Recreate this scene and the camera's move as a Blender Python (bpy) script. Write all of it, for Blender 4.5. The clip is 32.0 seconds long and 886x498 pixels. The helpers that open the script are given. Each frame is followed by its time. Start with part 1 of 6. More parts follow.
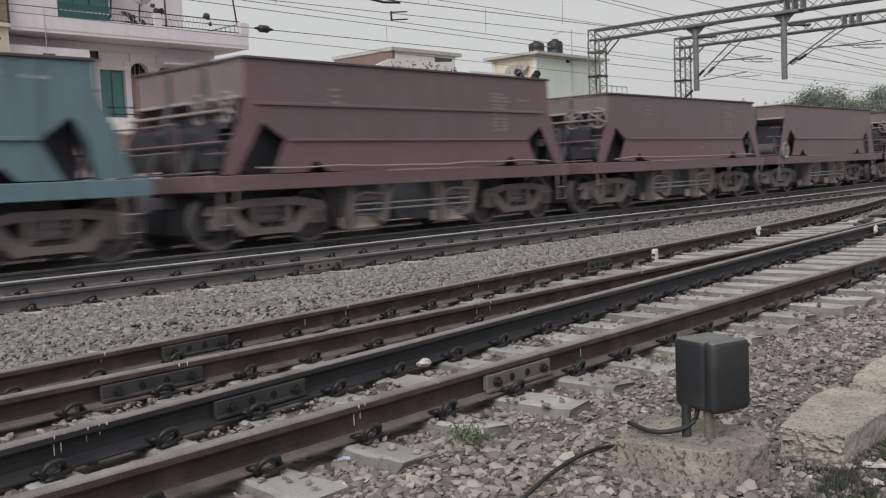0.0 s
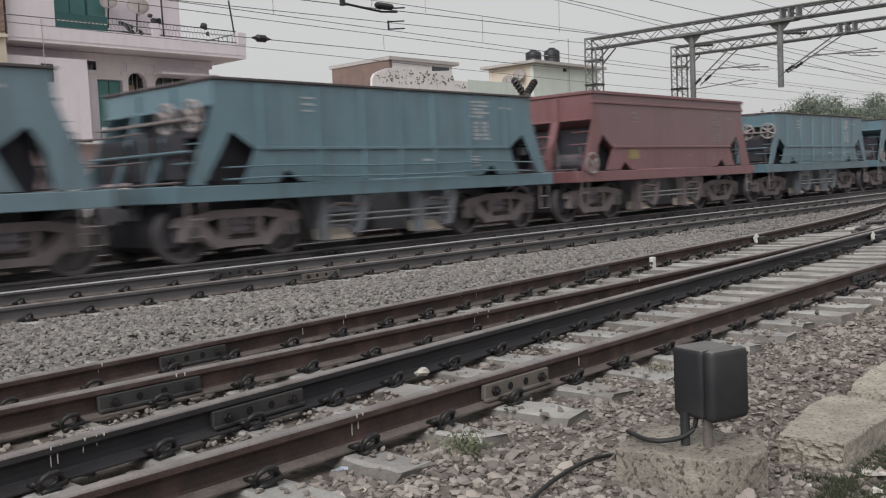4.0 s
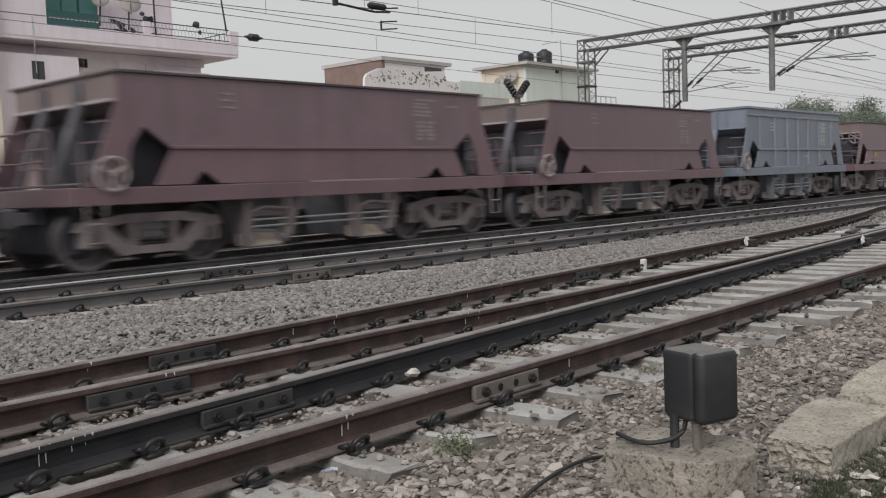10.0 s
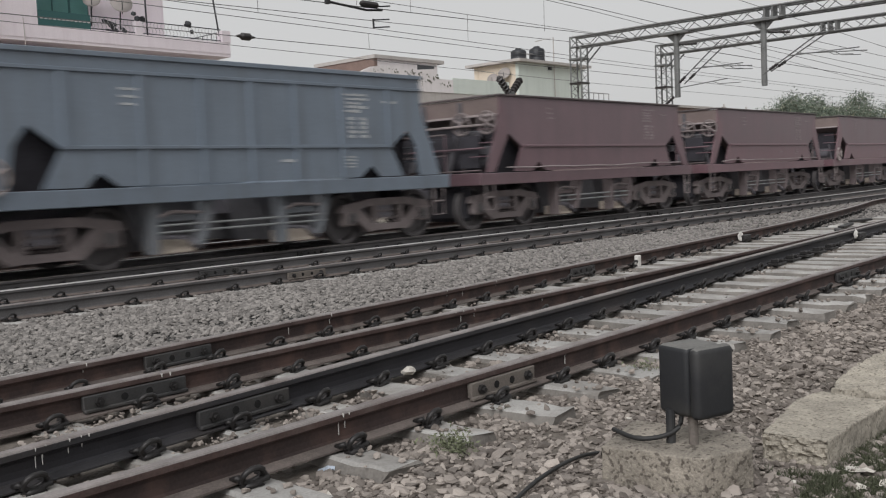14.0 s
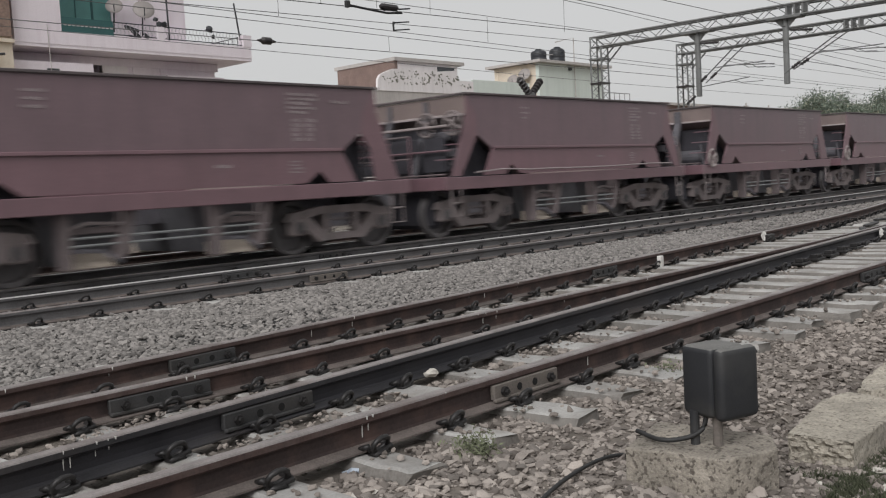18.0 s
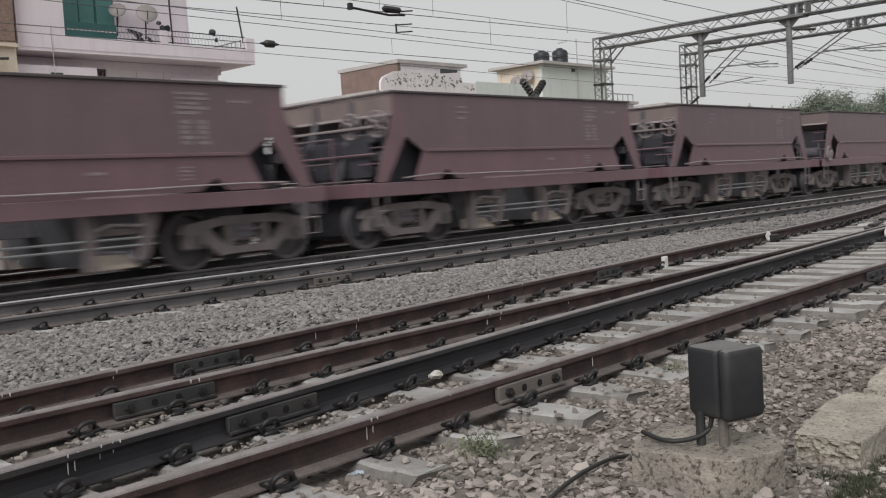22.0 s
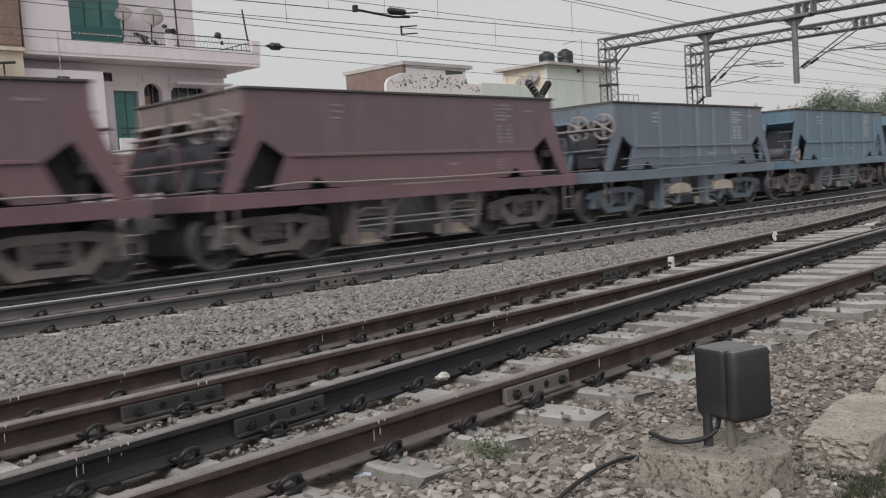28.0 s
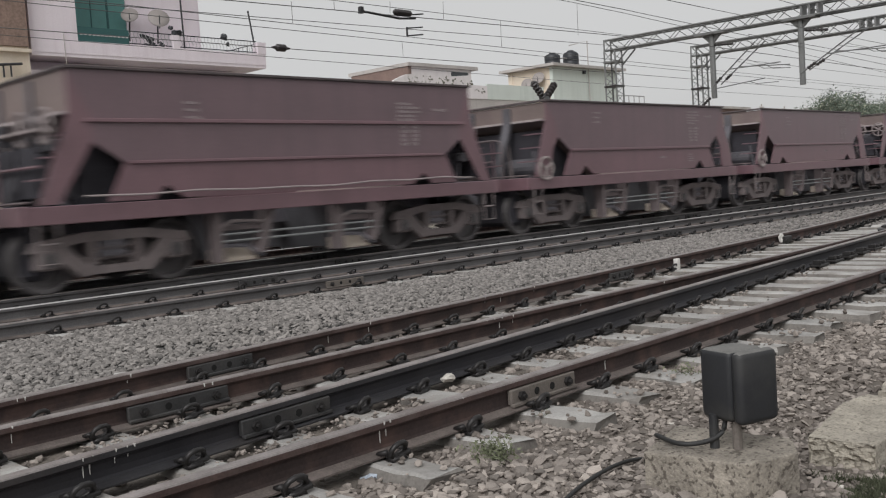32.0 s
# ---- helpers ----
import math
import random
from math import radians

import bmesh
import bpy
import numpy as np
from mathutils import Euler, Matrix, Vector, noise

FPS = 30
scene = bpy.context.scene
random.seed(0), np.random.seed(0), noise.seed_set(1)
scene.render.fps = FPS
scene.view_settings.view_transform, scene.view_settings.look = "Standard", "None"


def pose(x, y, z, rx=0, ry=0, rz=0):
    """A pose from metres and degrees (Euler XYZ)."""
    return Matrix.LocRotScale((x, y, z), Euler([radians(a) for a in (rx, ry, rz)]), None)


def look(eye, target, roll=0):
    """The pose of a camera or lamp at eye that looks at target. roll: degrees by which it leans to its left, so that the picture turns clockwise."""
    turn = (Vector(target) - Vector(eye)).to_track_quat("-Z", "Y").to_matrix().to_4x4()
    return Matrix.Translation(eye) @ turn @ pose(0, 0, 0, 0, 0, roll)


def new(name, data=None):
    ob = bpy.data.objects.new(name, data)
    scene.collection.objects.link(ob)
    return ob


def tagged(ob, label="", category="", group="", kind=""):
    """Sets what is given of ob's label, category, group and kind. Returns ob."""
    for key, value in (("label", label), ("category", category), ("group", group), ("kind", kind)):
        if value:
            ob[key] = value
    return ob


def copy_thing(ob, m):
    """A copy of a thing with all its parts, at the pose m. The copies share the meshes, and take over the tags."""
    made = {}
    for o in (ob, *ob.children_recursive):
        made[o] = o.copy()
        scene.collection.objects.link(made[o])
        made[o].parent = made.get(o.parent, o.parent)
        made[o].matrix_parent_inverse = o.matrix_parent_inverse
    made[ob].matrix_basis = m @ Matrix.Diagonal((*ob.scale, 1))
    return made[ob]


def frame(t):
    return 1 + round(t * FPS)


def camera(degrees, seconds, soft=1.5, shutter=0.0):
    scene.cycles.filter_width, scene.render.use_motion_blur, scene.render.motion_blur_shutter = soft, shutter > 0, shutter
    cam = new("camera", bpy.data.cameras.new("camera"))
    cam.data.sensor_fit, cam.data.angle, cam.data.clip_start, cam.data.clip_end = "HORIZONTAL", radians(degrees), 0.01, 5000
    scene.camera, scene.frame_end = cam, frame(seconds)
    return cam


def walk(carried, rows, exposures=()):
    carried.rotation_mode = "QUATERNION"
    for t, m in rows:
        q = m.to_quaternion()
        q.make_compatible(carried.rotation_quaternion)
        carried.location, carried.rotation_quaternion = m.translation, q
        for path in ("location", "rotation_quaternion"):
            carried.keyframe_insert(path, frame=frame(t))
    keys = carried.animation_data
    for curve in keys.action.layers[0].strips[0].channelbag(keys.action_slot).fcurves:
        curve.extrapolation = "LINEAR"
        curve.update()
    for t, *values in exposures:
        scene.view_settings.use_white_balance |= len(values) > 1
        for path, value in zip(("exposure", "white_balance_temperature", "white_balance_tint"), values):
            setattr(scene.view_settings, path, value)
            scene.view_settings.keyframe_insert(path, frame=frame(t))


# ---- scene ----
# ---------------------------------------------------------------- camera
PATH = [
    (0, -0.0053, -0.0025, 1.1024, 85.548, 2.455, -48.153),
    (0.5, -0.0014, -0.0019, 1.1008, 85.554, 2.475, -48.193),
    (1, -0.0002, -0.0019, 1.1016, 85.603, 2.522, -48.231),
    (1.5, 0.0003, 0.0006, 1.1026, 85.663, 2.511, -48.228),
    (2, -0.0025, -0.0004, 1.1043, 85.741, 2.482, -48.245),
    (2.5, -0.0042, -0.0021, 1.1053, 85.834, 2.526, -48.264),
    (3, -0.0038, -0.0023, 1.1046, 85.913, 2.574, -48.275),
    (3.5, -0.0010, -0.0010, 1.1048, 85.992, 2.609, -48.293),
    (5.5, -0.0016, 0.0009, 1.1020, 86.191, 2.663, -48.270),
    (6, -0.0030, -0.0004, 1.1034, 86.196, 2.653, -48.195),
    (6.5, -0.0052, -0.0023, 1.1043, 86.174, 2.609, -48.146),
    (7, -0.0035, -0.0012, 1.1030, 86.127, 2.614, -48.092),
    (7.5, -0.0050, -0.0014, 1.1034, 86.087, 2.600, -48.029),
    (8, -0.0015, -0.0011, 1.1024, 86.080, 2.604, -48.025),
    (8.5, 0.0029, 0.0005, 1.1014, 86.096, 2.561, -48.117),
    (9, 0.0007, 0.0000, 1.1028, 86.085, 2.411, -48.312),
    (9.5, -0.0007, -0.0006, 1.1046, 86.070, 2.283, -48.568),
    (10, 0.0007, 0.0000, 1.1056, 86.077, 2.232, -48.792),
    (10.5, -0.0033, -0.0013, 1.1047, 86.055, 2.219, -49.049),
    (11, -0.0070, -0.0015, 1.1047, 86.047, 2.235, -49.286),
    (11.5, -0.0042, 0.0004, 1.1063, 86.005, 2.316, -49.419),
    (12, 0.0012, 0.0028, 1.1059, 85.988, 2.432, -49.440),
    (12.5, -0.0001, 0.0027, 1.1057, 85.983, 2.517, -49.419),
    (13, 0.0004, 0.0026, 1.1051, 85.974, 2.560, -49.407),
    (13.5, -0.0002, 0.0017, 1.1053, 85.948, 2.632, -49.341),
    (14, -0.0048, 0.0011, 1.1068, 85.927, 2.703, -49.178),
    (14.5, -0.0065, 0.0025, 1.1078, 85.921, 2.760, -49.036),
    (16.5, -0.0100, -0.0002, 1.1087, 86.056, 3.090, -48.228),
    (17, -0.0045, 0.0028, 1.1073, 86.071, 3.132, -48.115),
    (17.5, -0.0086, 0.0006, 1.1097, 86.077, 3.170, -47.998),
    (18, -0.0136, -0.0027, 1.1111, 86.094, 3.207, -47.922),
    (18.5, -0.0136, -0.0022, 1.1101, 86.138, 3.236, -47.864),
    (19, -0.0141, -0.0022, 1.1105, 86.185, 3.259, -47.824),
    (19.5, -0.0139, -0.0015, 1.1113, 86.218, 3.286, -47.793),
    (20, -0.0136, -0.0012, 1.1115, 86.228, 3.318, -47.763),
    (20.5, -0.0114, -0.0015, 1.1104, 86.219, 3.388, -47.740),
    (21, -0.0094, -0.0004, 1.1084, 86.213, 3.451, -47.719),
    (21.5, -0.0101, 0.0014, 1.1081, 86.212, 3.478, -47.716),
    (22, -0.0070, 0.0035, 1.1079, 86.224, 3.513, -47.706),
    (22.5, -0.0043, 0.0034, 1.1084, 86.257, 3.565, -47.668),
    (23, -0.0045, 0.0021, 1.1090, 86.284, 3.618, -47.621),
    (23.5, -0.0122, -0.0017, 1.1105, 86.285, 3.612, -47.608),
    (24, -0.0130, -0.0017, 1.1097, 86.279, 3.630, -47.599),
    (24.5, -0.0113, -0.0011, 1.1096, 86.272, 3.635, -47.580),
    (25, -0.0102, 0.0010, 1.1106, 86.295, 3.657, -47.573),
    (25.5, -0.0101, 0.0024, 1.1109, 86.330, 3.670, -47.551),
    (27.5, -0.0068, 0.0027, 1.1095, 86.296, 3.784, -47.407),
    (28, -0.0112, 0.0006, 1.1111, 86.328, 3.805, -47.358),
    (28.5, -0.0136, -0.0016, 1.1118, 86.357, 3.838, -47.285),
    (29, -0.0130, -0.0009, 1.1109, 86.338, 3.855, -47.230),
    (29.5, -0.0113, -0.0016, 1.1101, 86.306, 3.843, -47.174),
    (30, -0.0099, -0.0007, 1.1091, 86.280, 3.817, -47.129),
    (30.5, -0.0110, 0.0015, 1.1094, 86.293, 3.779, -47.091),
    (31, -0.0088, 0.0031, 1.1091, 86.343, 3.793, -47.065),
    (31.5, -0.0067, 0.0029, 1.1097, 86.403, 3.829, -47.030),
    (32, -0.0143, 0.0013, 1.1130, 86.426, 3.765, -47.032),
]
cam = camera(50.0, 32.0, 1.18, 0.55)
walk(cam, [(t, pose(*p)) for t, *p in PATH])

# ---------------------------------------------------------------- world and light
SUN_EL, SUN_ROT = radians(42), radians(242)
world = bpy.data.worlds.new("overcast_sky")
scene.world = world
world.use_nodes = True
wn = world.node_tree
for n in list(wn.nodes):
    wn.nodes.remove(n)
sky = wn.nodes.new("ShaderNodeTexSky")
sky.sky_type = "NISHITA"
sky.sun_disc = False
sky.sun_elevation, sky.sun_rotation = SUN_EL, SUN_ROT
sky.air_density, sky.dust_density, sky.ozone_density = 1.0, 3.0, 1.0
grey = wn.nodes.new("ShaderNodeHueSaturation")
grey.inputs["Saturation"].default_value = 0.12
haze = wn.nodes.new("ShaderNodeMix")
haze.data_type = "RGBA"
haze.inputs[0].default_value = 0.72
haze.inputs[7].default_value = (7.72, 7.73, 7.74, 1)
back = wn.nodes.new("ShaderNodeBackground")
back.inputs["Strength"].default_value = 0.088
wout = wn.nodes.new("ShaderNodeOutputWorld")
wn.links.new(sky.outputs[0], grey.inputs["Color"])
wn.links.new(grey.outputs[0], haze.inputs[6])
wn.links.new(haze.outputs[2], back.inputs["Color"])
wn.links.new(back.outputs[0], wout.inputs["Surface"])
sun = new("sun", bpy.data.lights.new("sun", "SUN"))
sun.data.energy, sun.data.angle, sun.data.color = 2.2, radians(40), (1.0, 0.995, 1.0)
sun.matrix_world = look((-37, -13, 35), (0, 0, 0))
scene.view_settings.exposure = 0.0


# ---------------------------------------------------------------- materials
def material(name, base, rough=0.8, metal=0.0, vary=0.35, scale=6.0, fine=60.0, bump=0.15, dark=None, stain=0.0,
             stain_col=(0.05, 0.035, 0.025), tint=0.0, stain_scale=1.2, streak=False, depth=0.02, edge=(0.48, 0.72), gloss=0.5):
    """A surface with grain at two scales, stains and bump, in metres of the object's own space."""
    m = bpy.data.materials.new(name)
    m.use_nodes = True
    nt = m.node_tree
    L = nt.links.new
    bsdf = nt.nodes["Principled BSDF"]
    tc = nt.nodes.new("ShaderNodeTexCoord")
    mp = nt.nodes.new("ShaderNodeMapping")
    L(tc.outputs["Object"], mp.inputs["Vector"])
    oi = nt.nodes.new("ShaderNodeObjectInfo")
    off = nt.nodes.new("ShaderNodeMath")
    off.operation = "MULTIPLY"
    off.inputs[1].default_value = 37.0
    L(oi.outputs["Random"], off.inputs[0])
    L(off.outputs[0], mp.inputs["Location"])
    big = nt.nodes.new("ShaderNodeTexNoise")
    big.inputs["Scale"].default_value, big.inputs["Detail"].default_value = scale, 6
    sm = nt.nodes.new("ShaderNodeTexNoise")
    sm.inputs["Scale"].default_value, sm.inputs["Detail"].default_value = fine, 4
    L(mp.outputs[0], big.inputs["Vector"])
    L(mp.outputs[0], sm.inputs["Vector"])
    ramp = nt.nodes.new("ShaderNodeValToRGB")
    d = dark if dark else tuple(c * (1 - vary) for c in base)
    hi = tuple(min(1, c * (1 + vary * 0.7)) for c in base)
    ramp.color_ramp.elements[0].position, ramp.color_ramp.elements[0].color = 0.3, (*d, 1)
    ramp.color_ramp.elements[1].position, ramp.color_ramp.elements[1].color = 0.72, (*hi, 1)
    both = nt.nodes.new("ShaderNodeMix")
    both.inputs[0].default_value = 0.45
    L(big.outputs[0], both.inputs[2])
    L(sm.outputs[0], both.inputs[3])
    L(both.outputs[0], ramp.inputs[0])
    col = ramp.outputs[0]
    if stain:
        st = nt.nodes.new("ShaderNodeTexNoise")
        st.inputs["Scale"].default_value, st.inputs["Detail"].default_value = stain_scale, 7
        sv = mp.outputs[0]
        if streak:
            m2 = nt.nodes.new("ShaderNodeMapping")
            m2.inputs["Scale"].default_value = (5.0, 5.0, 0.35)
            L(mp.outputs[0], m2.inputs["Vector"])
            sv = m2.outputs[0]
        L(sv, st.inputs["Vector"])
        sr = nt.nodes.new("ShaderNodeMapRange")
        sr.inputs[1].default_value, sr.inputs[2].default_value = edge
        sr.inputs[4].default_value = stain
        L(st.outputs[0], sr.inputs[0])
        mx = nt.nodes.new("ShaderNodeMix")
        mx.data_type = "RGBA"
        L(sr.outputs[0], mx.inputs[0])
        L(col, mx.inputs[6])
        mx.inputs[7].default_value = (*stain_col, 1)
        col = mx.outputs[2]
    if tint:
        hs = nt.nodes.new("ShaderNodeHueSaturation")
        mr = nt.nodes.new("ShaderNodeMapRange")
        mr.inputs[3].default_value, mr.inputs[4].default_value = 1 - tint, 1 + tint
        L(oi.outputs["Random"], mr.inputs[0])
        L(mr.outputs[0], hs.inputs["Value"])
        L(col, hs.inputs["Color"])
        col = hs.outputs[0]
    L(col, bsdf.inputs["Base Color"])
    rr = nt.nodes.new("ShaderNodeMapRange")
    rr.inputs[3].default_value, rr.inputs[4].default_value = max(0.05, rough - 0.12), min(1, rough + 0.12)
    L(big.outputs[0], rr.inputs[0])
    L(rr.outputs[0], bsdf.inputs["Roughness"])
    bsdf.inputs["Metallic"].default_value = metal
    bsdf.inputs["Specular IOR Level"].default_value = gloss
    if bump:
        bp = nt.nodes.new("ShaderNodeBump")
        bp.inputs["Strength"].default_value, bp.inputs["Distance"].default_value = bump, depth
        L(both.outputs[0], bp.inputs["Height"])
        L(bp.outputs[0], bsdf.inputs["Normal"])
    return m


def stone_material(name, lo, hi, rough=0.9):
    """Loose stones: every stone its own shade."""
    m = material(name, tuple((a + b) / 2 for a, b in zip(lo, hi)), rough, 0, 0.2, 30, 150, 0.3, depth=0.004)
    nt = m.node_tree
    bsdf = nt.nodes["Principled BSDF"]
    geo = nt.nodes.new("ShaderNodeNewGeometry")
    rp = nt.nodes.new("ShaderNodeValToRGB")
    rp.color_ramp.elements[0].color, rp.color_ramp.elements[1].color = (*lo, 1), (*hi, 1)
    nt.links.new(geo.outputs["Random Per Island"], rp.inputs[0])
    mul = nt.nodes.new("ShaderNodeMix")
    mul.data_type, mul.blend_type = "RGBA", "MULTIPLY"
    mul.inputs[0].default_value = 0.35
    old = bsdf.inputs["Base Color"].links[0].from_socket
    nt.links.new(rp.outputs[0], mul.inputs[6])
    nt.links.new(old, mul.inputs[7])
    nt.links.new(mul.outputs[2], bsdf.inputs["Base Color"])
    return m


RUST = material("rusted_rail", (0.085, 0.055, 0.05), 0.75, 0.25, 0.5, 5, 80, 0.35, stain=0.5, stain_col=(0.15, 0.12, 0.11), stain_scale=6, depth=0.004)
DARKRAIL = material("oily_rail", (0.046, 0.045, 0.049), 0.5, 0.3, 0.4, 5, 80, 0.2, stain=0.35, stain_col=(0.11, 0.085, 0.07), depth=0.004)
WORN = material("worn_rail_head", (0.27, 0.243, 0.235), 0.42, 0.25, 0.4, 7, 90, 0.12, stain=0.55, stain_col=(0.1, 0.07, 0.06), stain_scale=4, depth=0.002)
# Rusted and oily webs are darkened for the shade under the rail head.
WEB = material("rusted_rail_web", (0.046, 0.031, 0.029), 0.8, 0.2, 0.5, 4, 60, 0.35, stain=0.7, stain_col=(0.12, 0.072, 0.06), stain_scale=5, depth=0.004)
# Foot is paler for its dust and for the light it catches.
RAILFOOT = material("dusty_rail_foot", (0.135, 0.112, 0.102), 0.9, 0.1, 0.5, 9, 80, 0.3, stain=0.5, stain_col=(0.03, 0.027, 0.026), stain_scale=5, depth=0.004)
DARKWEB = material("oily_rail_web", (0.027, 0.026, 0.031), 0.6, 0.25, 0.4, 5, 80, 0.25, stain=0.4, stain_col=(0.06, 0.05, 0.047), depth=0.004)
GREYRAIL = material("grey_rail", (0.125, 0.12, 0.122), 0.75, 0.25, 0.35, 3, 60, 0.2, stain=0.4, stain_col=(0.08, 0.068, 0.063), stain_scale=2, depth=0.004)
BRIGHT = material("polished_rail_head", (0.62, 0.61, 0.6), 0.38, 0.35, 0.15, 3, 60, 0.05, stain=0.3, stain_col=(0.3, 0.27, 0.25), stain_scale=1.5, depth=0.002)
GREASE = material("greasy_clip", (0.028, 0.026, 0.026), 0.5, 0.3, 0.4, 20, 120, 0.2, depth=0.003)
PLATE = material("fishplate_steel", (0.055, 0.054, 0.055), 0.6, 0.3, 0.4, 10, 80, 0.2, stain=0.4, stain_col=(0.16, 0.14, 0.12), depth=0.003)
HOLE = material("black_bolt_hole", (0.006, 0.006, 0.006), 0.95, 0, 0.1, 20, 90, 0)
PLATE_DUST = material("dusty_fishplate", (0.155, 0.135, 0.12), 0.8, 0.1, 0.35, 10, 80, 0.2, depth=0.003)
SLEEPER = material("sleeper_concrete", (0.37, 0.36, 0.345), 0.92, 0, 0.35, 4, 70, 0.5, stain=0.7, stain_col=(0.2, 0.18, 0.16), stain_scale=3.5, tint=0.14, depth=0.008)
# Darker flank colour stands for the shade on sleeper sides and ends.
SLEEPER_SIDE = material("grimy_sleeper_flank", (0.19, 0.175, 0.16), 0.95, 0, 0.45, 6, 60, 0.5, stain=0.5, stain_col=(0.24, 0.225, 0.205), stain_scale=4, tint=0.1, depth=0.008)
DIRT = material("trackside_dirt", (0.165, 0.142, 0.122), 0.95, 0, 0.5, 3, 40, 0.9, stain=0.5, stain_col=(0.07, 0.062, 0.054), stain_scale=0.9, depth=0.03)
# Near-black bed, so the gaps between ballast stones read as shaded.
SHADED_BALLAST_BED = material("ballast_bed", (0.03, 0.029, 0.028), 0.95, 0, 0.5, 9, 45, 1.0, depth=0.04)
OILY_BED = material("oily_ballast_bed", (0.2, 0.195, 0.2), 0.85, 0, 0.5, 9, 45, 1.0, depth=0.04)
FAR_GROUND = material("dusty_ground", (0.3, 0.27, 0.225), 0.95, 0, 0.3, 0.3, 4, 0.4, depth=0.05)
STONE_NEAR = stone_material("trackside_stone", (0.125, 0.107, 0.095), (0.445, 0.398, 0.36))
STONE_BALLAST = stone_material("ballast_stone", (0.15, 0.141, 0.134), (0.385, 0.36, 0.34))
STONE_OILY = stone_material("oily_ballast_stone", (0.15, 0.141, 0.141), (0.37, 0.35, 0.345))
# Dark speckles in both concretes paint the shade of small pits.
BLOCK = material("rough_concrete", (0.272, 0.243, 0.205), 0.95, 0, 0.62, 5, 75, 0.9, stain=0.85, stain_col=(0.075, 0.062, 0.052), stain_scale=38, depth=0.016, edge=(0.555, 0.62))
SLABMAT = material("weathered_tan_concrete", (0.352, 0.32, 0.268), 0.95, 0, 0.5, 5, 75, 0.9, stain=0.75, stain_col=(0.13, 0.112, 0.09), stain_scale=42, depth=0.014, edge=(0.56, 0.63))
BOXPAINT = material("black_box_paint", (0.022, 0.023, 0.026), 0.6, 0.1, 0.25, 3, 90, 0.12, stain=0.5, stain_col=(0.1, 0.095, 0.085), stain_scale=2.5, depth=0.002)
PALETOP = material("dusty_box_top", (0.15, 0.147, 0.14), 0.85, 0, 0.3, 8, 90, 0.1, depth=0.002)
RUBBER = material("black_cable_rubber", (0.02, 0.02, 0.02), 0.6, 0, 0.3, 20, 90, 0.1, depth=0.002)
BROWN = material("oxide_red_paint", (0.192, 0.114, 0.13), 0.38, 0.05, 0.2, 1.2, 30, 0.08, stain=0.5, stain_col=(0.15, 0.095, 0.107), stain_scale=0.9, tint=0.08, streak=True, depth=0.01, gloss=0.55)
BROWN_DARK = material("old_brown_paint", (0.172, 0.108, 0.123), 0.38, 0.05, 0.22, 1.2, 30, 0.08, stain=0.6, stain_col=(0.125, 0.086, 0.096), stain_scale=0.9, tint=0.08, streak=True, depth=0.01, gloss=0.55)
BROWN_UPPER = material("dust_greyed_brown_paint", (0.172, 0.115, 0.13), 0.38, 0.05, 0.2, 1.2, 30, 0.08, stain=0.55, stain_col=(0.13, 0.093, 0.104), stain_scale=0.9, tint=0.08, streak=True, depth=0.01, gloss=0.55)
RED_UPPER = material("dusty_red_oxide_paint", (0.220, 0.128, 0.139), 0.38, 0.05, 0.2, 1.2, 30, 0.08, stain=0.5, stain_col=(0.15, 0.095, 0.095), stain_scale=0.9, tint=0.06, streak=True, depth=0.01, gloss=0.55)
STEELBLUE = material("steel_blue_paint", (0.165, 0.2, 0.245), 0.38, 0.05, 0.18, 1.2, 30, 0.08, stain=0.45, stain_col=(0.12, 0.13, 0.14), stain_scale=0.9, tint=0.06, streak=True, depth=0.01, gloss=0.55)
RED = material("fresh_red_oxide_paint", (0.234, 0.112, 0.117), 0.38, 0.05, 0.18, 1.2, 30, 0.08, stain=0.4, stain_col=(0.09, 0.045, 0.038), stain_scale=0.9, tint=0.06, streak=True, depth=0.01, gloss=0.55)
TEAL = material("teal_paint", (0.138, 0.22, 0.26), 0.38, 0.05, 0.18, 1.2, 30, 0.08, stain=0.45, stain_col=(0.09, 0.11, 0.11), stain_scale=0.9, tint=0.06, streak=True, depth=0.01, gloss=0.55)
BLUE = material("pale_blue_paint", (0.168, 0.246, 0.288), 0.38, 0.05, 0.18, 1.2, 30, 0.08, stain=0.45, stain_col=(0.1, 0.115, 0.125), stain_scale=0.9, tint=0.06, streak=True, depth=0.01, gloss=0.55)
GREYBLUE = material("grey_blue_paint", (0.192, 0.213, 0.260), 0.38, 0.05, 0.18, 1.2, 30, 0.08, stain=0.5, stain_col=(0.12, 0.115, 0.11), stain_scale=0.9, tint=0.06, streak=True, depth=0.01, gloss=0.55)
DEEPBLUE = material("blue_paint", (0.136, 0.211, 0.275), 0.38, 0.05, 0.18, 1.2, 30, 0.08, stain=0.45, stain_col=(0.085, 0.11, 0.125), stain_scale=0.9, tint=0.06, streak=True, depth=0.01, gloss=0.55)
GEAR = material("dusty_running_gear", (0.245, 0.207, 0.205), 0.85, 0.05, 0.35, 4, 50, 0.3, stain=0.45, stain_col=(0.15, 0.131, 0.128), stain_scale=3, tint=0.15, depth=0.006)
# Dark gear greyed and slightly blued, haze put into its colour.
GEARDARK = material("black_running_gear", (0.234, 0.223, 0.248), 0.8, 0.1, 0.4, 4, 50, 0.3, depth=0.006)
WHEEL = material("wheel_steel", (0.14, 0.13, 0.132), 0.7, 0.25, 0.3, 4, 50, 0.2, depth=0.004)
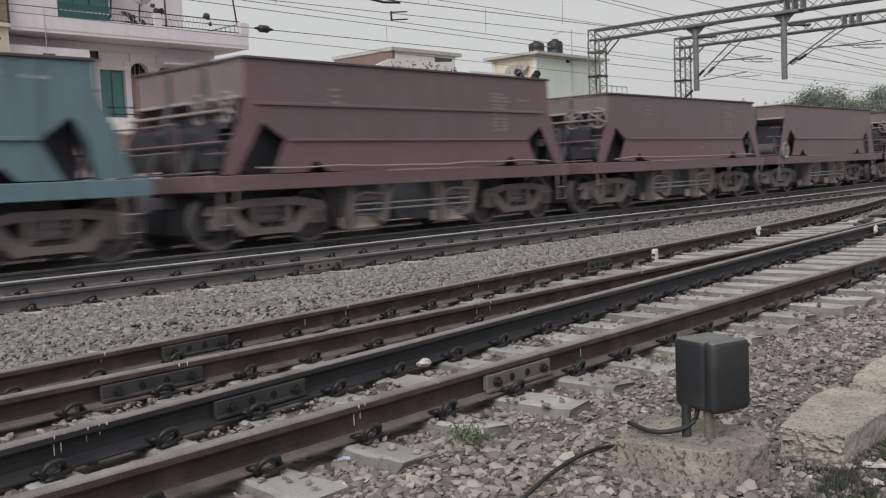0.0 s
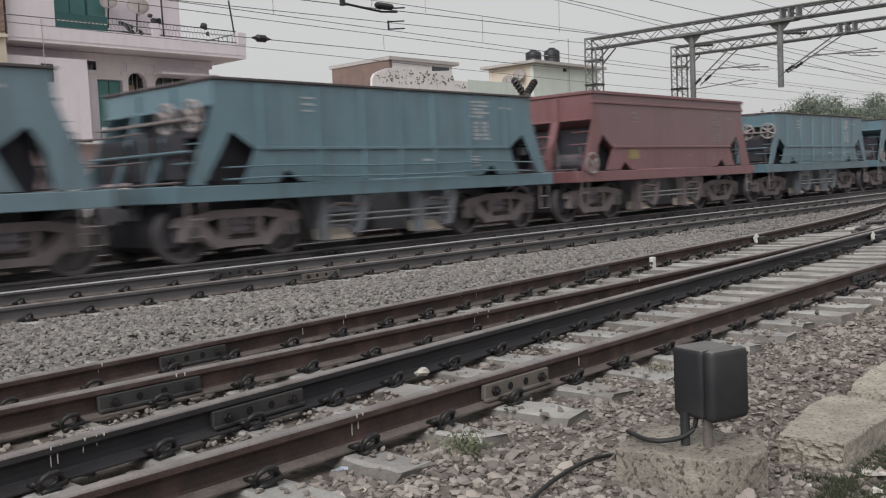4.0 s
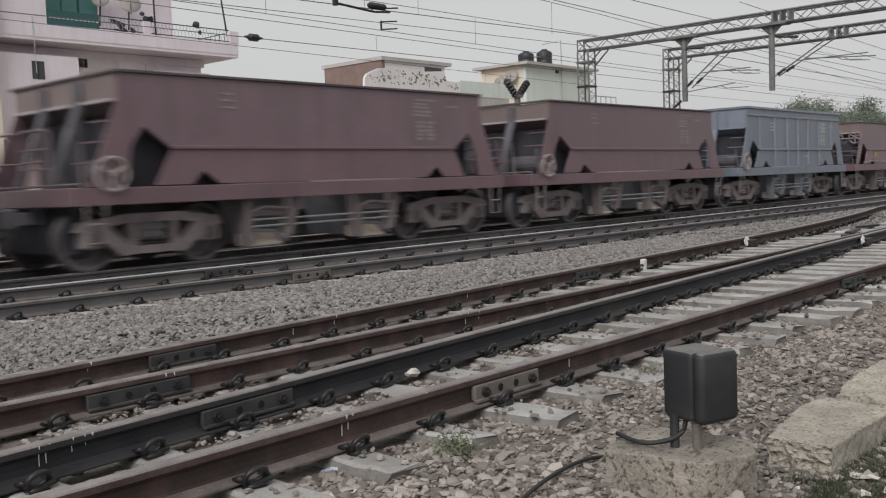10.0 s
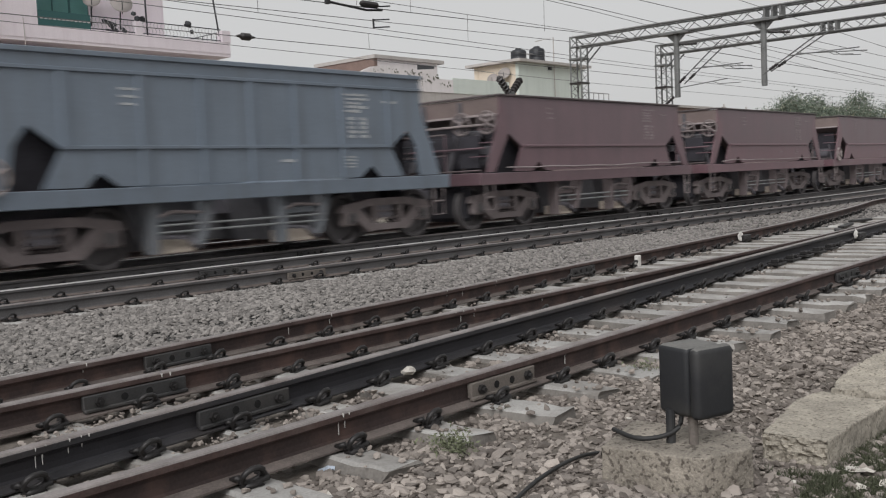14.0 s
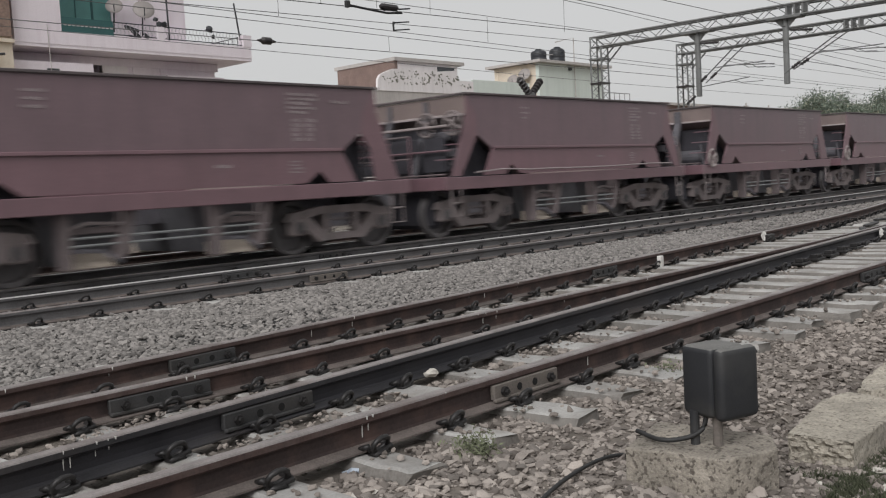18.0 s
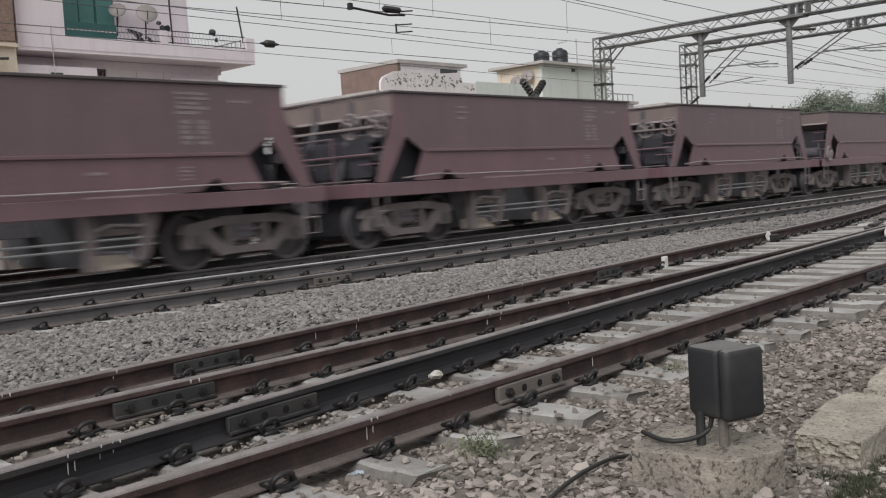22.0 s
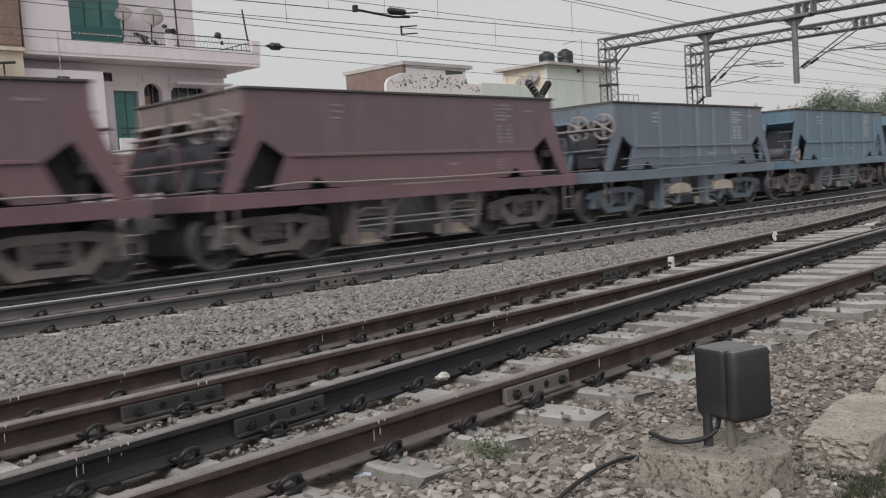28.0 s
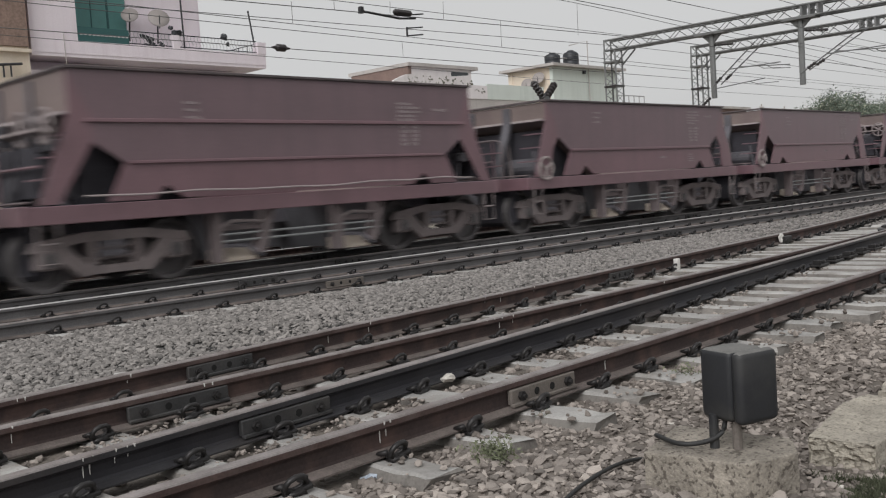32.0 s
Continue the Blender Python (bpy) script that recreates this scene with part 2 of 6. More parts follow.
CHUTE = material("grey_hopper_chute", (0.13, 0.127, 0.137), 0.9, 0.05, 0.4, 3, 40, 0.2, depth=0.006)
BRACKET = material("dusty_bracket_steel", (0.172, 0.14, 0.141), 0.85, 0.05, 0.35, 4, 50, 0.2, stain=0.4, stain_col=(0.1, 0.09, 0.09), stain_scale=3, depth=0.005)
BLUEGEAR = material("dust_greyed_blue_bracket", (0.165, 0.178, 0.195), 0.85, 0.05, 0.35, 4, 50, 0.2, stain=0.5, stain_col=(0.16, 0.14, 0.138), stain_scale=3, depth=0.005)
# End-plate brown, tanned by dust and by the light on the wagon ends.
ENDTAN = material("dust_tanned_end_paint", (0.19, 0.148, 0.138), 0.6, 0.05, 0.25, 1.5, 30, 0.1, stain=0.5, stain_col=(0.13, 0.095, 0.098), stain_scale=1.2, tint=0.06, depth=0.006)
# Near-black that paints the shade inside and below the wagon ends.
END_SHADE = material("soot_black_steel", (0.04, 0.038, 0.046), 0.95, 0.0, 0.5, 3, 40, 0.2, depth=0.005)
# Dark tone for posts and gear in the end bays, shade put into the colour.
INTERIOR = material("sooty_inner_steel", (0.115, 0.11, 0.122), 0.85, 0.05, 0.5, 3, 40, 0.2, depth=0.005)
TRAY = material("coal_dusted_beige_tray", (0.45, 0.385, 0.325), 0.9, 0.0, 0.35, 3, 40, 0.2, depth=0.006)
WHITEPAINT = material("white_marking_paint", (0.5, 0.51, 0.52), 0.8, 0, 0.4, 9, 60, 0.05, depth=0.002)
DULLMARK = material("faded_marking_paint", (0.31, 0.26, 0.265), 0.8, 0, 0.35, 9, 60, 0.05, depth=0.002)
YELLOWMARK = material("yellow_marking_paint", (0.34, 0.27, 0.13), 0.8, 0, 0.3, 6, 60, 0.05, depth=0.002)
RIM = material("coal_stained_rim_steel", (0.095, 0.08, 0.082), 0.8, 0.1, 0.35, 3, 40, 0.1, stain=0.4, stain_col=(0.15, 0.11, 0.11), stain_scale=2, depth=0.004)
# Pale tone that paints a highlight along air pipes and end flanges.
PIPEPAINT = material("dusty_air_pipe", (0.36, 0.31, 0.31), 0.7, 0.1, 0.3, 6, 40, 0.05, depth=0.002)
PALEWHEEL = material("pale_dusty_hand_wheel", (0.36, 0.315, 0.305), 0.85, 0.05, 0.3, 6, 40, 0.1, depth=0.003)
ALU = material("galvanised_steel", (0.3, 0.31, 0.31), 0.55, 0.5, 0.2, 3, 40, 0.05, depth=0.004)
MASTGREY = material("weathered_galvanised_mast", (0.2, 0.203, 0.2), 0.6, 0.4, 0.25, 2, 40, 0.05, depth=0.004)
WIRE = material("overhead_wire", (0.14, 0.138, 0.135), 0.6, 0.5, 0.1, 2, 10, 0, depth=0.001)
INSUL = material("brown_insulator", (0.03, 0.026, 0.026), 0.4, 0, 0.2, 5, 30, 0, depth=0.001)


# ---------------------------------------------------------------- mesh helpers
def finish(name, bm, mat, smooth=False):
    me = bpy.data.meshes.new(name)
    bm.normal_update()
    bm.to_mesh(me)
    bm.free()
    for m in (mat if isinstance(mat, (list, tuple)) else [mat]):
        me.materials.append(m)
    if smooth:
        me.polygons.foreach_set("use_smooth", [True] * len(me.polygons))
    return me


def part(name, bm, mat, parent=None, label="", smooth=False, at=None):
    ob = new(name, finish(name, bm, mat, smooth))
    if parent:
        ob.parent = parent
    if at is not None:
        ob.matrix_basis = at
    if label:
        tagged(ob, label)
    return ob


def thing(name, label, category, group="", kind="", at=None):
    e = new(name)
    if at is not None:
        e.matrix_basis = at
    return tagged(e, label, category, group, kind)


def box(bm, x0, x1, y0, y1, z0, z1, bevel=0.0, mi=0, m=None):
    vs = [bm.verts.new(v) for v in ((x0, y0, z0), (x1, y0, z0), (x1, y1, z0), (x0, y1, z0), (x0, y0, z1), (x1, y0, z1), (x1, y1, z1), (x0, y1, z1))]
    fs = [bm.faces.new([vs[i] for i in f]) for f in ((3, 2, 1, 0), (4, 5, 6, 7), (0, 1, 5, 4), (1, 2, 6, 5), (2, 3, 7, 6), (3, 0, 4, 7))]
    for f in fs:
        f.material_index = mi
    if bevel:
        es = list({e for f in fs for e in f.edges})
        r = bmesh.ops.bevel(bm, geom=es, offset=bevel, segments=1, affect="EDGES", profile=0.5)
        vs = list({v for f in r["faces"] for v in f.verts})
    if m is not None:
        bmesh.ops.transform(bm, matrix=m, verts=vs)
    return bm


def prism(bm, pts, a, b, axis="y", mi=0):
    """A polygon, given in the plane across the axis, drawn out from a to b along it."""
    def at(p, d):
        return (p[0], d, p[1]) if axis == "y" else (d, p[0], p[1]) if axis == "x" else (p[0], p[1], d)
    va = [bm.verts.new(at(p, a)) for p in pts]
    vb = [bm.verts.new(at(p, b)) for p in pts]
    n = len(pts)
    fs = [bm.faces.new(va), bm.faces.new(vb[::-1])]
    for i in range(n):
        fs.append(bm.faces.new((va[i], vb[i], vb[(i + 1) % n], va[(i + 1) % n])))
    for f in fs:
        f.material_index = mi
    bmesh.ops.recalc_face_normals(bm, faces=fs)
    return bm


def tube(bm, pts, r, sides=6, mi=0, cap=True):
    pts = [Vector(p) for p in pts]
    rings = []
    for i, p in enumerate(pts):
        d = (pts[min(i + 1, len(pts) - 1)] - pts[max(i - 1, 0)]).normalized()
        up = Vector((0, 0, 1)) if abs(d.z) < 0.9 else Vector((1, 0, 0))
        u = d.cross(up).normalized()
        v = u.cross(d)
        rr = r[i] if isinstance(r, (list, tuple)) else r
        rings.append([bm.verts.new(p + (u * math.cos(2 * math.pi * k / sides) + v * math.sin(2 * math.pi * k / sides)) * rr) for k in range(sides)])
    for a, b in zip(rings, rings[1:]):
        for k in range(sides):
            bm.faces.new((a[k], a[(k + 1) % sides], b[(k + 1) % sides], b[k])).material_index = mi
    if cap:
        bm.faces.new(rings[0][::-1]).material_index = mi
        bm.faces.new(rings[-1]).material_index = mi
    return bm


def lathe(bm, prof, axis="y", sides=20, mi=0):
    """Turns (radius, along) pairs round an axis."""
    rings = []
    for r, d in prof:
        ring = []
        for k in range(sides):
            c, s = r * math.cos(2 * math.pi * k / sides), r * math.sin(2 * math.pi * k / sides)
            ring.append(bm.verts.new((c, d, s) if axis == "y" else (d, c, s) if axis == "x" else (c, s, d)))
        rings.append(ring)
    fs = []
    for a, b in zip(rings, rings[1:]):
        for k in range(sides):
            fs.append(bm.faces.new((a[k], b[k], b[(k + 1) % sides], a[(k + 1) % sides])))
    fs += [bm.faces.new(rings[0]), bm.faces.new(rings[-1][::-1])]
    for f in fs:
        f.material_index = mi
    bmesh.ops.recalc_face_normals(bm, faces=fs)
    return bm


B = bmesh.new


# ---------------------------------------------------------------- ground and track plan
# x runs along the train's track, y away from the camera, z = 0 is the top of the rails
def y1(x):
    return 3.47 - 0.004 * x


def y3(x):
    """The switch blade: parallel to the first rail, then close along the stock rail."""
    if x < 12.2:
        return y1(x) + 1.79
    return y2(x) + 0.135 + 0.17 * math.exp(-(x - 12.2) / 1.6)


def y2(x):
    return 4.09 + 0.078 * x - 0.0008 * x * x if x < 25 else 5.54 + 0.038 * (x - 25)


def y4(x):
    return y2(x) + 1.746 if x < 14.5 else 6.80 + 0.05 * (x - 14.5) + 0.0085 * min(x - 14.5, 14) ** 2 * 0.6


def y5(x):
    return 10.42 - 0.024 * x if x < 30 else 9.7


def y6(x):
    return y5(x) + 1.746


YT1, YT2, YC = 13.38, 15.12, 14.25
YU1, YU2 = 17.6, 19.35


def lump(x, y, s, h):
    return h * noise.noise(Vector((x / s, y / s, 3.1)))


def ground_z(x, y):
    far = max(0.0, min(1.0, (x - 5.5) / 2.5))   # the ballast lies lower along the turnout's far half
    ledge = 1.45 + 0.62 * max(0.0, min(1.0, (x - 4.25) / 0.35))   # the hollow beside the slabs
    if y < ledge + 0.3:
        base = -0.43 + 0.11 * max(0, min(1, (y - ledge) / 0.3))
    elif y < 2.95:
        base = -0.32 + (0.08 - 0.03 * far) * max(0, min(1, (y - 2.3) / 0.6))
    elif y < 7.2:
        inner = min(1, max(0, (y - 3.2) * 3)) * min(1, max(0, (7.0 - y) * 3))
        base = -0.238 + 0.012 * inner - 0.02 * far * min(1, max(0, (7.2 - y) * 4))
    elif y < 9.9:
        u = (y - 7.2) / 2.7
        base = -0.25 + 0.09 * min(1, u * 3) * min(1, (1 - u) * 6 + 0.2)
    elif y < 20.5:
        base = -0.2
    else:
        base = -0.35
    return base + lump(x, y, 0.5, 0.018) + lump(x, y, 2.3, 0.025)


def axis_steps(lo, hi, step, far, n):
    inner = list(np.arange(lo, hi, step))
    grow = [step * (1.35 ** k) for k in range(n)]
    out_lo, out_hi, a, b = [], [], lo, hi
    for g in grow:
        a -= g
        b += g
        out_lo.append(a)
        out_hi.append(b)
    return [-far] + out_lo[::-1] + inner + [hi] + out_hi + [far]


def build_ground():
    xs = axis_steps(-2, 34, 0.16, 3000, 22)
    ys = axis_steps(0.6, 16, 0.16, 3000, 22)
    verts = [(x, y, ground_z(x, y) if -60 < x < 200 and -60 < y < 100 else -0.35) for y in ys for x in xs]
    nx = len(xs)
    faces, mats = [], []
    for j in range(len(ys) - 1):
        yc = (ys[j] + ys[j + 1]) / 2
        for i in range(nx - 1):
            a = j * nx + i
            faces.append((a, a + 1, a + nx + 1, a + nx))
            xc = (xs[i] + xs[i + 1]) / 2
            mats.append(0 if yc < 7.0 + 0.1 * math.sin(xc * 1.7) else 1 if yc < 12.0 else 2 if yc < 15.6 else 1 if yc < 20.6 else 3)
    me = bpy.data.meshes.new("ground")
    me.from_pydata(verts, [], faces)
    for m in (DIRT, SHADED_BALLAST_BED, OILY_BED, FAR_GROUND):
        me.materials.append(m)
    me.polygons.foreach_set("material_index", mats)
    me.polygons.foreach_set("use_smooth", [True] * len(faces))
    tagged(new("ground", me), "stony brown dirt and grey ballast ground", "ground", kind="structure")


build_ground()

# a rough stone: a squashed icosahedron
_p = (1 + 5 ** 0.5) / 2
ICO_V = np.array([(-1, _p, 0), (1, _p, 0), (-1, -_p, 0), (1, -_p, 0), (0, -1, _p), (0, 1, _p), (0, -1, -_p), (0, 1, -_p), (_p, 0, -1), (_p, 0, 1), (-_p, 0, -1), (-_p, 0, 1)]) / 1.9
ICO_F = np.array([(0, 11, 5), (0, 5, 1), (0, 1, 7), (0, 7, 10), (0, 10, 11), (1, 5, 9), (5, 11, 4), (11, 10, 2), (10, 7, 6), (7, 1, 8), (3, 9, 4), (3, 4, 2), (3, 2, 6), (3, 6, 8), (3, 8, 9), (4, 9, 5), (2, 4, 11), (6, 2, 10), (8, 6, 7), (9, 8, 1)])


def stones(name, spots, size, mat, label, flat=(0.45, 0.8), sink=0.35, seed=1, keep=None):
    """Loose stones at many spots (x, y, z), joined, each with its own shape."""
    rng = np.random.default_rng(seed)
    n = len(spots)
    r = rng.uniform(size[0], size[1], n) ** 1.0
    v = np.sign(ICO_V)[None] * np.abs(ICO_V)[None] ** 0.75 * (1 + rng.uniform(-0.34, 0.3, (n, 12, 1)))
    v = v * np.stack([rng.uniform(0.75, 1.35, n), rng.uniform(0.7, 1.1, n), rng.uniform(*flat, n)], 1)[:, None]
    tilt, turn = rng.normal(0, 0.4, n), rng.uniform(0, 6.283, n)
    c, s = np.cos(tilt), np.sin(tilt)
    v = np.stack([v[..., 0] * c[:, None] - v[..., 2] * s[:, None], v[..., 1], v[..., 0] * s[:, None] + v[..., 2] * c[:, None]], -1)
    c, s = np.cos(turn), np.sin(turn)
    v = np.stack([v[..., 0] * c[:, None] - v[..., 1] * s[:, None], v[..., 0] * s[:, None] + v[..., 1] * c[:, None], v[..., 2]], -1)
    v = v * r[:, None, None]
    sp = np.array(spots)
    sp[:, 2] += r * sink
    v += sp[:, None]
    f = ICO_F[None] + (np.arange(n) * 12)[:, None, None]
    me = bpy.data.meshes.new(name)
    me.from_pydata(v.reshape(-1, 3).tolist(), [], f.reshape(-1, 3).tolist())
    me.materials.append(mat)
    return tagged(new(name, me), label, "stones", kind="stuff")


def scatter(n, x0, x1, y0, y1, seed, power=1.0, avoid=None):
    rng = np.random.default_rng(seed)
    xs = x0 + (x1 - x0) * rng.uniform(0, 1, n) ** power
    ys = rng.uniform(y0, y1, n)
    return [(x, y, ground_z(x, y)) for x, y in zip(xs, ys) if avoid is None or not avoid(x, y)]


# ---------------------------------------------------------------- rails
RAIL_HALF = [(0.075, -0.172), (0.075, -0.163), (0.066, -0.159), (0.034, -0.150), (0.018, -0.143), (0.011, -0.130), (0.0085, -0.10), (0.0105, -0.066), (0.017, -0.052), (0.031, -0.045), (0.036, -0.039), (0.0365, -0.012), (0.033, -0.004), (0.024, -0.0005)]
RAIL_SEC = RAIL_HALF + [(-a, b) for a, b in RAIL_HALF[::-1]]


def rail(name, fy, x0, x1, mat, top, label, step=1.0, slim=0.0):
    bm = B()
    n = int((x1 - x0) / step)
    rings = []
    for i in range(n + 1):
        x = x0 + (x1 - x0) * i / n
        w = 1.0 - slim * max(0.0, min(1.0, (x - 11.0) / 2.5))
        rings.append([bm.verts.new((x, fy(x) + a * w, b)) for a, b in RAIL_SEC])
    m = len(RAIL_SEC)
    for a, b in zip(rings, rings[1:]):
        for k in range(m):
            f = bm.faces.new((a[k], a[(k + 1) % m], b[(k + 1) % m], b[k]))
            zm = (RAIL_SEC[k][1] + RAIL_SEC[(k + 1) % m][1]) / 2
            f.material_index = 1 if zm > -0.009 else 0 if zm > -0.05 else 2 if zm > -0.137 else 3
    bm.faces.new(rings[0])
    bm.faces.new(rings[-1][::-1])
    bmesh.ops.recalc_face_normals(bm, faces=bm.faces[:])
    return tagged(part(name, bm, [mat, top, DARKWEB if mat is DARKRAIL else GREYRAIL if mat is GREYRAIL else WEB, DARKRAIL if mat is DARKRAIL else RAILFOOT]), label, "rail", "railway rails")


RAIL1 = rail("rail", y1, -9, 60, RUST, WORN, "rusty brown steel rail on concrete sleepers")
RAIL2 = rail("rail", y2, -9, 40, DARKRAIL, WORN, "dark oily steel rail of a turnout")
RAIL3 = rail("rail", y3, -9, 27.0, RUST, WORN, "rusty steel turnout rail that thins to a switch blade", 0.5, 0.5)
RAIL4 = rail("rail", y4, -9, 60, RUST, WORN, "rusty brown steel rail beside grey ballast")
RAIL5 = rail("rail", y5, -12, 150, GREYRAIL, WORN, "grey steel rail half buried in ballast", 3.0)
RAIL6 = rail("rail", y6, -12, 150, GREYRAIL, BRIGHT, "grey steel rail with a polished head", 3.0)
RAILT1 = rail("rail", lambda x: YT1, -25, 420, GREYRAIL, WORN, "black oily rail under the freight train", 12)
RAILT2 = rail("rail", lambda x: YT2, -25, 420, GREYRAIL, BRIGHT, "black oily rail under the freight train", 12)
RAILU1 = rail("rail", lambda x: YU1, -25, 420, RUST, BRIGHT, "steel rail of the track behind the train", 12)
RAILU2 = rail("rail", lambda x: YU2, -25, 420, RUST, BRIGHT, "steel rail of the track behind the train", 12)


# ---------------------------------------------------------------- sleepers
def sleeper_mesh(name, length, top=0.24, foot=0.28, h=0.2, seed=0):
    bm = B()
    n = 16
    rng = random.Random(length + seed)
    rings = []
    for i in range(n + 1):
        y = length * (i / n) ** 1.4
        w = 1.0 + rng.uniform(-0.05, 0.03)
        rings.append([bm.verts.new(p) for p in ((-foot / 2, y, -h), (foot / 2, y, -h), (foot / 2, y, -h * 0.3), (top / 2 * w, y, -0.012), (top / 2 * w - 0.02, y, 0), (-top / 2 * w + 0.02, y, 0), (-top / 2 * w, y, -0.012), (-foot / 2, y, -h * 0.3))])
    for a, b in zip(rings, rings[1:]):
        for k in range(8):
            bm.faces.new((a[k], a[(k + 1) % 8], b[(k + 1) % 8], b[k]))
    bm.faces.new(rings[0])
    bm.faces.new(rings[-1][::-1])
    for k, ring in enumerate(rings):
        for v in ring:
            v.co += Vector((rng.uniform(-1, 1), rng.uniform(-1, 1) * (1.6 if k == 0 else 1), rng.uniform(-1.0, 0.3) * (2.0 if k < 2 else 1))) * 0.009
    bmesh.ops.recalc_face_normals(bm, faces=bm.faces[:])
    bm.normal_update()
    # faces not pointing up take the painted shade
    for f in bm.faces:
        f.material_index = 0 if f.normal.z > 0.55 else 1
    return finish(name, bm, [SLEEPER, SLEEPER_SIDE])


SL_X = [2.5 + 0.595 * n for n in range(-12, 62)]
SLEEPER_TURNOUT = [sleeper_mesh("turnout_sleeper", 4.1, seed=k) for k in range(5)]
for i, x in enumerate(SL_X):
    rng = random.Random(i)
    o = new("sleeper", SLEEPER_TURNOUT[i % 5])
    o.matrix_basis = pose(x, y1(x) - 0.43 - rng.uniform(0, 0.12) - max(0, x - 12) * 0.01, -0.178 - rng.uniform(0, 0.012), rng.uniform(-0.3, 0.3), rng.uniform(-2, 2), rng.uniform(-1.6, 1.6))
    tagged(o, "weathered long concrete turnout sleeper in stony dirt", "sleeper", "turnout sleepers")
SLEEPER_MAIN = sleeper_mesh("main_sleeper", 2.75)
MAIN_X = [1.7 + 0.72 * n for n in range(-6, 60)]
for i, x in enumerate(MAIN_X):
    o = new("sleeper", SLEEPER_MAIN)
    o.matrix_basis = pose(x, y5(x) - 0.42, -0.178, 0, 0, random.Random(i + 500).uniform(-1, 1))
    tagged(o, "concrete sleeper half buried in grey ballast", "sleeper", "main line sleepers")
TRAIN_X = [0.9 + 0.65 * n for n in range(-10, 70)]
for i, x in enumerate(TRAIN_X):
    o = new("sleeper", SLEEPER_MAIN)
    o.matrix_basis = pose(x, YC - 1.375, -0.178)
    tagged(o, "dark dusty concrete sleeper under the train", "sleeper", "train track sleepers")


WHITEWASH = material("white_drip_paint", (0.62, 0.6, 0.57), 0.9, 0, 0.2, 20, 90, 0.1, depth=0.001)


# ---------------------------------------------------------------- clips and fishplates
def clip_mesh():
    """A sprung steel rail clip: a round bar coiled up and over its iron insert, rail along x, the rail at +y."""
    bm = B()
    pts = [(-0.05, 0.02, 0.004)]
    for i in range(15):   # one turn and a third, leaning over away from the rail
        a = -1.5 + 2.7 * math.pi * i / 14
        rise = 0.04 * (1 - math.cos(a))
        pts.append((0.05 * math.sin(a), -0.018 - 0.0025 * i - 0.5 * rise, -0.008 + 0.84 * rise))
    pts += [(0.07, -0.05, 0.0), (0.085, 0.0, 0.006), (0.06, 0.03, 0.008)]
    tube(bm, pts, 0.0125, 7)
    prism(bm, [(-0.045, -0.02), (0.045, -0.02), (0.03, 0.0), (-0.03, 0.0)], -0.07, -0.02)
    return finish("rail_clip", bm, GREASE, True)


CLIP = clip_mesh()


def clips(owner, fy, xs, side, size=1.12):
    for i, x in enumerate(xs):
        o = new("rail_clip", CLIP)
        o.parent = owner
        rng = random.Random(i * 7 + len(owner.name))
        o.matrix_basis = pose(x + rng.uniform(-0.03, 0.03), fy(x) - side * 0.07, -0.160, 0, 0, (0 if side > 0 else 180) + rng.uniform(-12, 12)) @ Matrix.Scale(size, 4)


NEARX = [x for x in SL_X if -7 < x < 26]
clips(RAIL1, y1, NEARX, 1)
clips(RAIL1, y1, [x for x in NEARX if x < 16], -1)
clips(RAIL2, y2, NEARX, 1)
clips(RAIL2, y2, [x for x in NEARX if x < 12], -1)
clips(RAIL3, y3, [x for x in NEARX if x < 12], 1)
clips(RAIL3, y3, [x for x in NEARX if x < 9], -1)
clips(RAIL4, y4, NEARX, 1)
clips(RAILT1, lambda x: YT1, [x for x in TRAIN_X if 1 < x < 34], 1, 1.15)
clips(RAIL5, y5, [x for x in MAIN_X if 1 < x < 34], 1, 1.15)
clips(RAIL6, y6, [x for x in MAIN_X if 1 < x < 34], 1, 1.15)


def fishplate(owner, fy, x0, x1, mat, side=1):
    xm, ln = (x0 + x1) / 2, x1 - x0
    bm = B()
    box(bm, -ln / 2, ln / 2, -0.045, -0.012, -0.137, -0.05, 0.006)
    box(bm, -ln / 2, ln / 2, -0.062, -0.030, -0.150, -0.128, 0.005)
    o = part("fishplate", bm, mat, owner, "bolted steel fishplate", at=pose(xm, fy(xm), 0, 0, 0, math.degrees(math.atan(fy(xm + 0.5) - fy(xm - 0.5))) + (0 if side > 0 else 180)))
    for k in (-0.36, -0.12, 0.12, 0.36):
        b2 = B()
        if abs(k) > 0.3:
            lathe(b2, [(0.029, -0.066), (0.029, -0.045), (0.014, -0.045), (0.014, -0.084)][::-1], sides=6)
            part("bolt", b2, GREASE, o, at=pose(k * ln, 0, -0.095))
        else:
            # flat black disc paints the dark inside of an open bolt hole
            lathe(b2, [(0.023, -0.0475), (0.023, -0.040)], sides=12)
            part("bolt_hole", b2, HOLE, o, at=pose(k * ln, 0, -0.095))
    return o


fishplate(RAIL1, y1, 4.10, 4.72, PLATE_DUST)
fishplate(RAIL2, y2, 2.86, 3.52, PLATE)
fishplate(RAIL3, y3, 2.72, 3.42, PLATE)
fishplate(RAIL4, y4, 3.66, 4.26, PLATE)
fishplate(RAIL4, y4, 9.85, 10.45, PLATE)
fishplate(RAIL5, y5, 8.42, 9.1, PLATE_DUST)
fishplate(RAIL1, y1, 10.15, 10.85, PLATE)
fishplate(RAIL5, y5, 17.2, 17.9, PLATE)
fishplate(RAIL6, y6, 8.2, 8.9, PLATE)
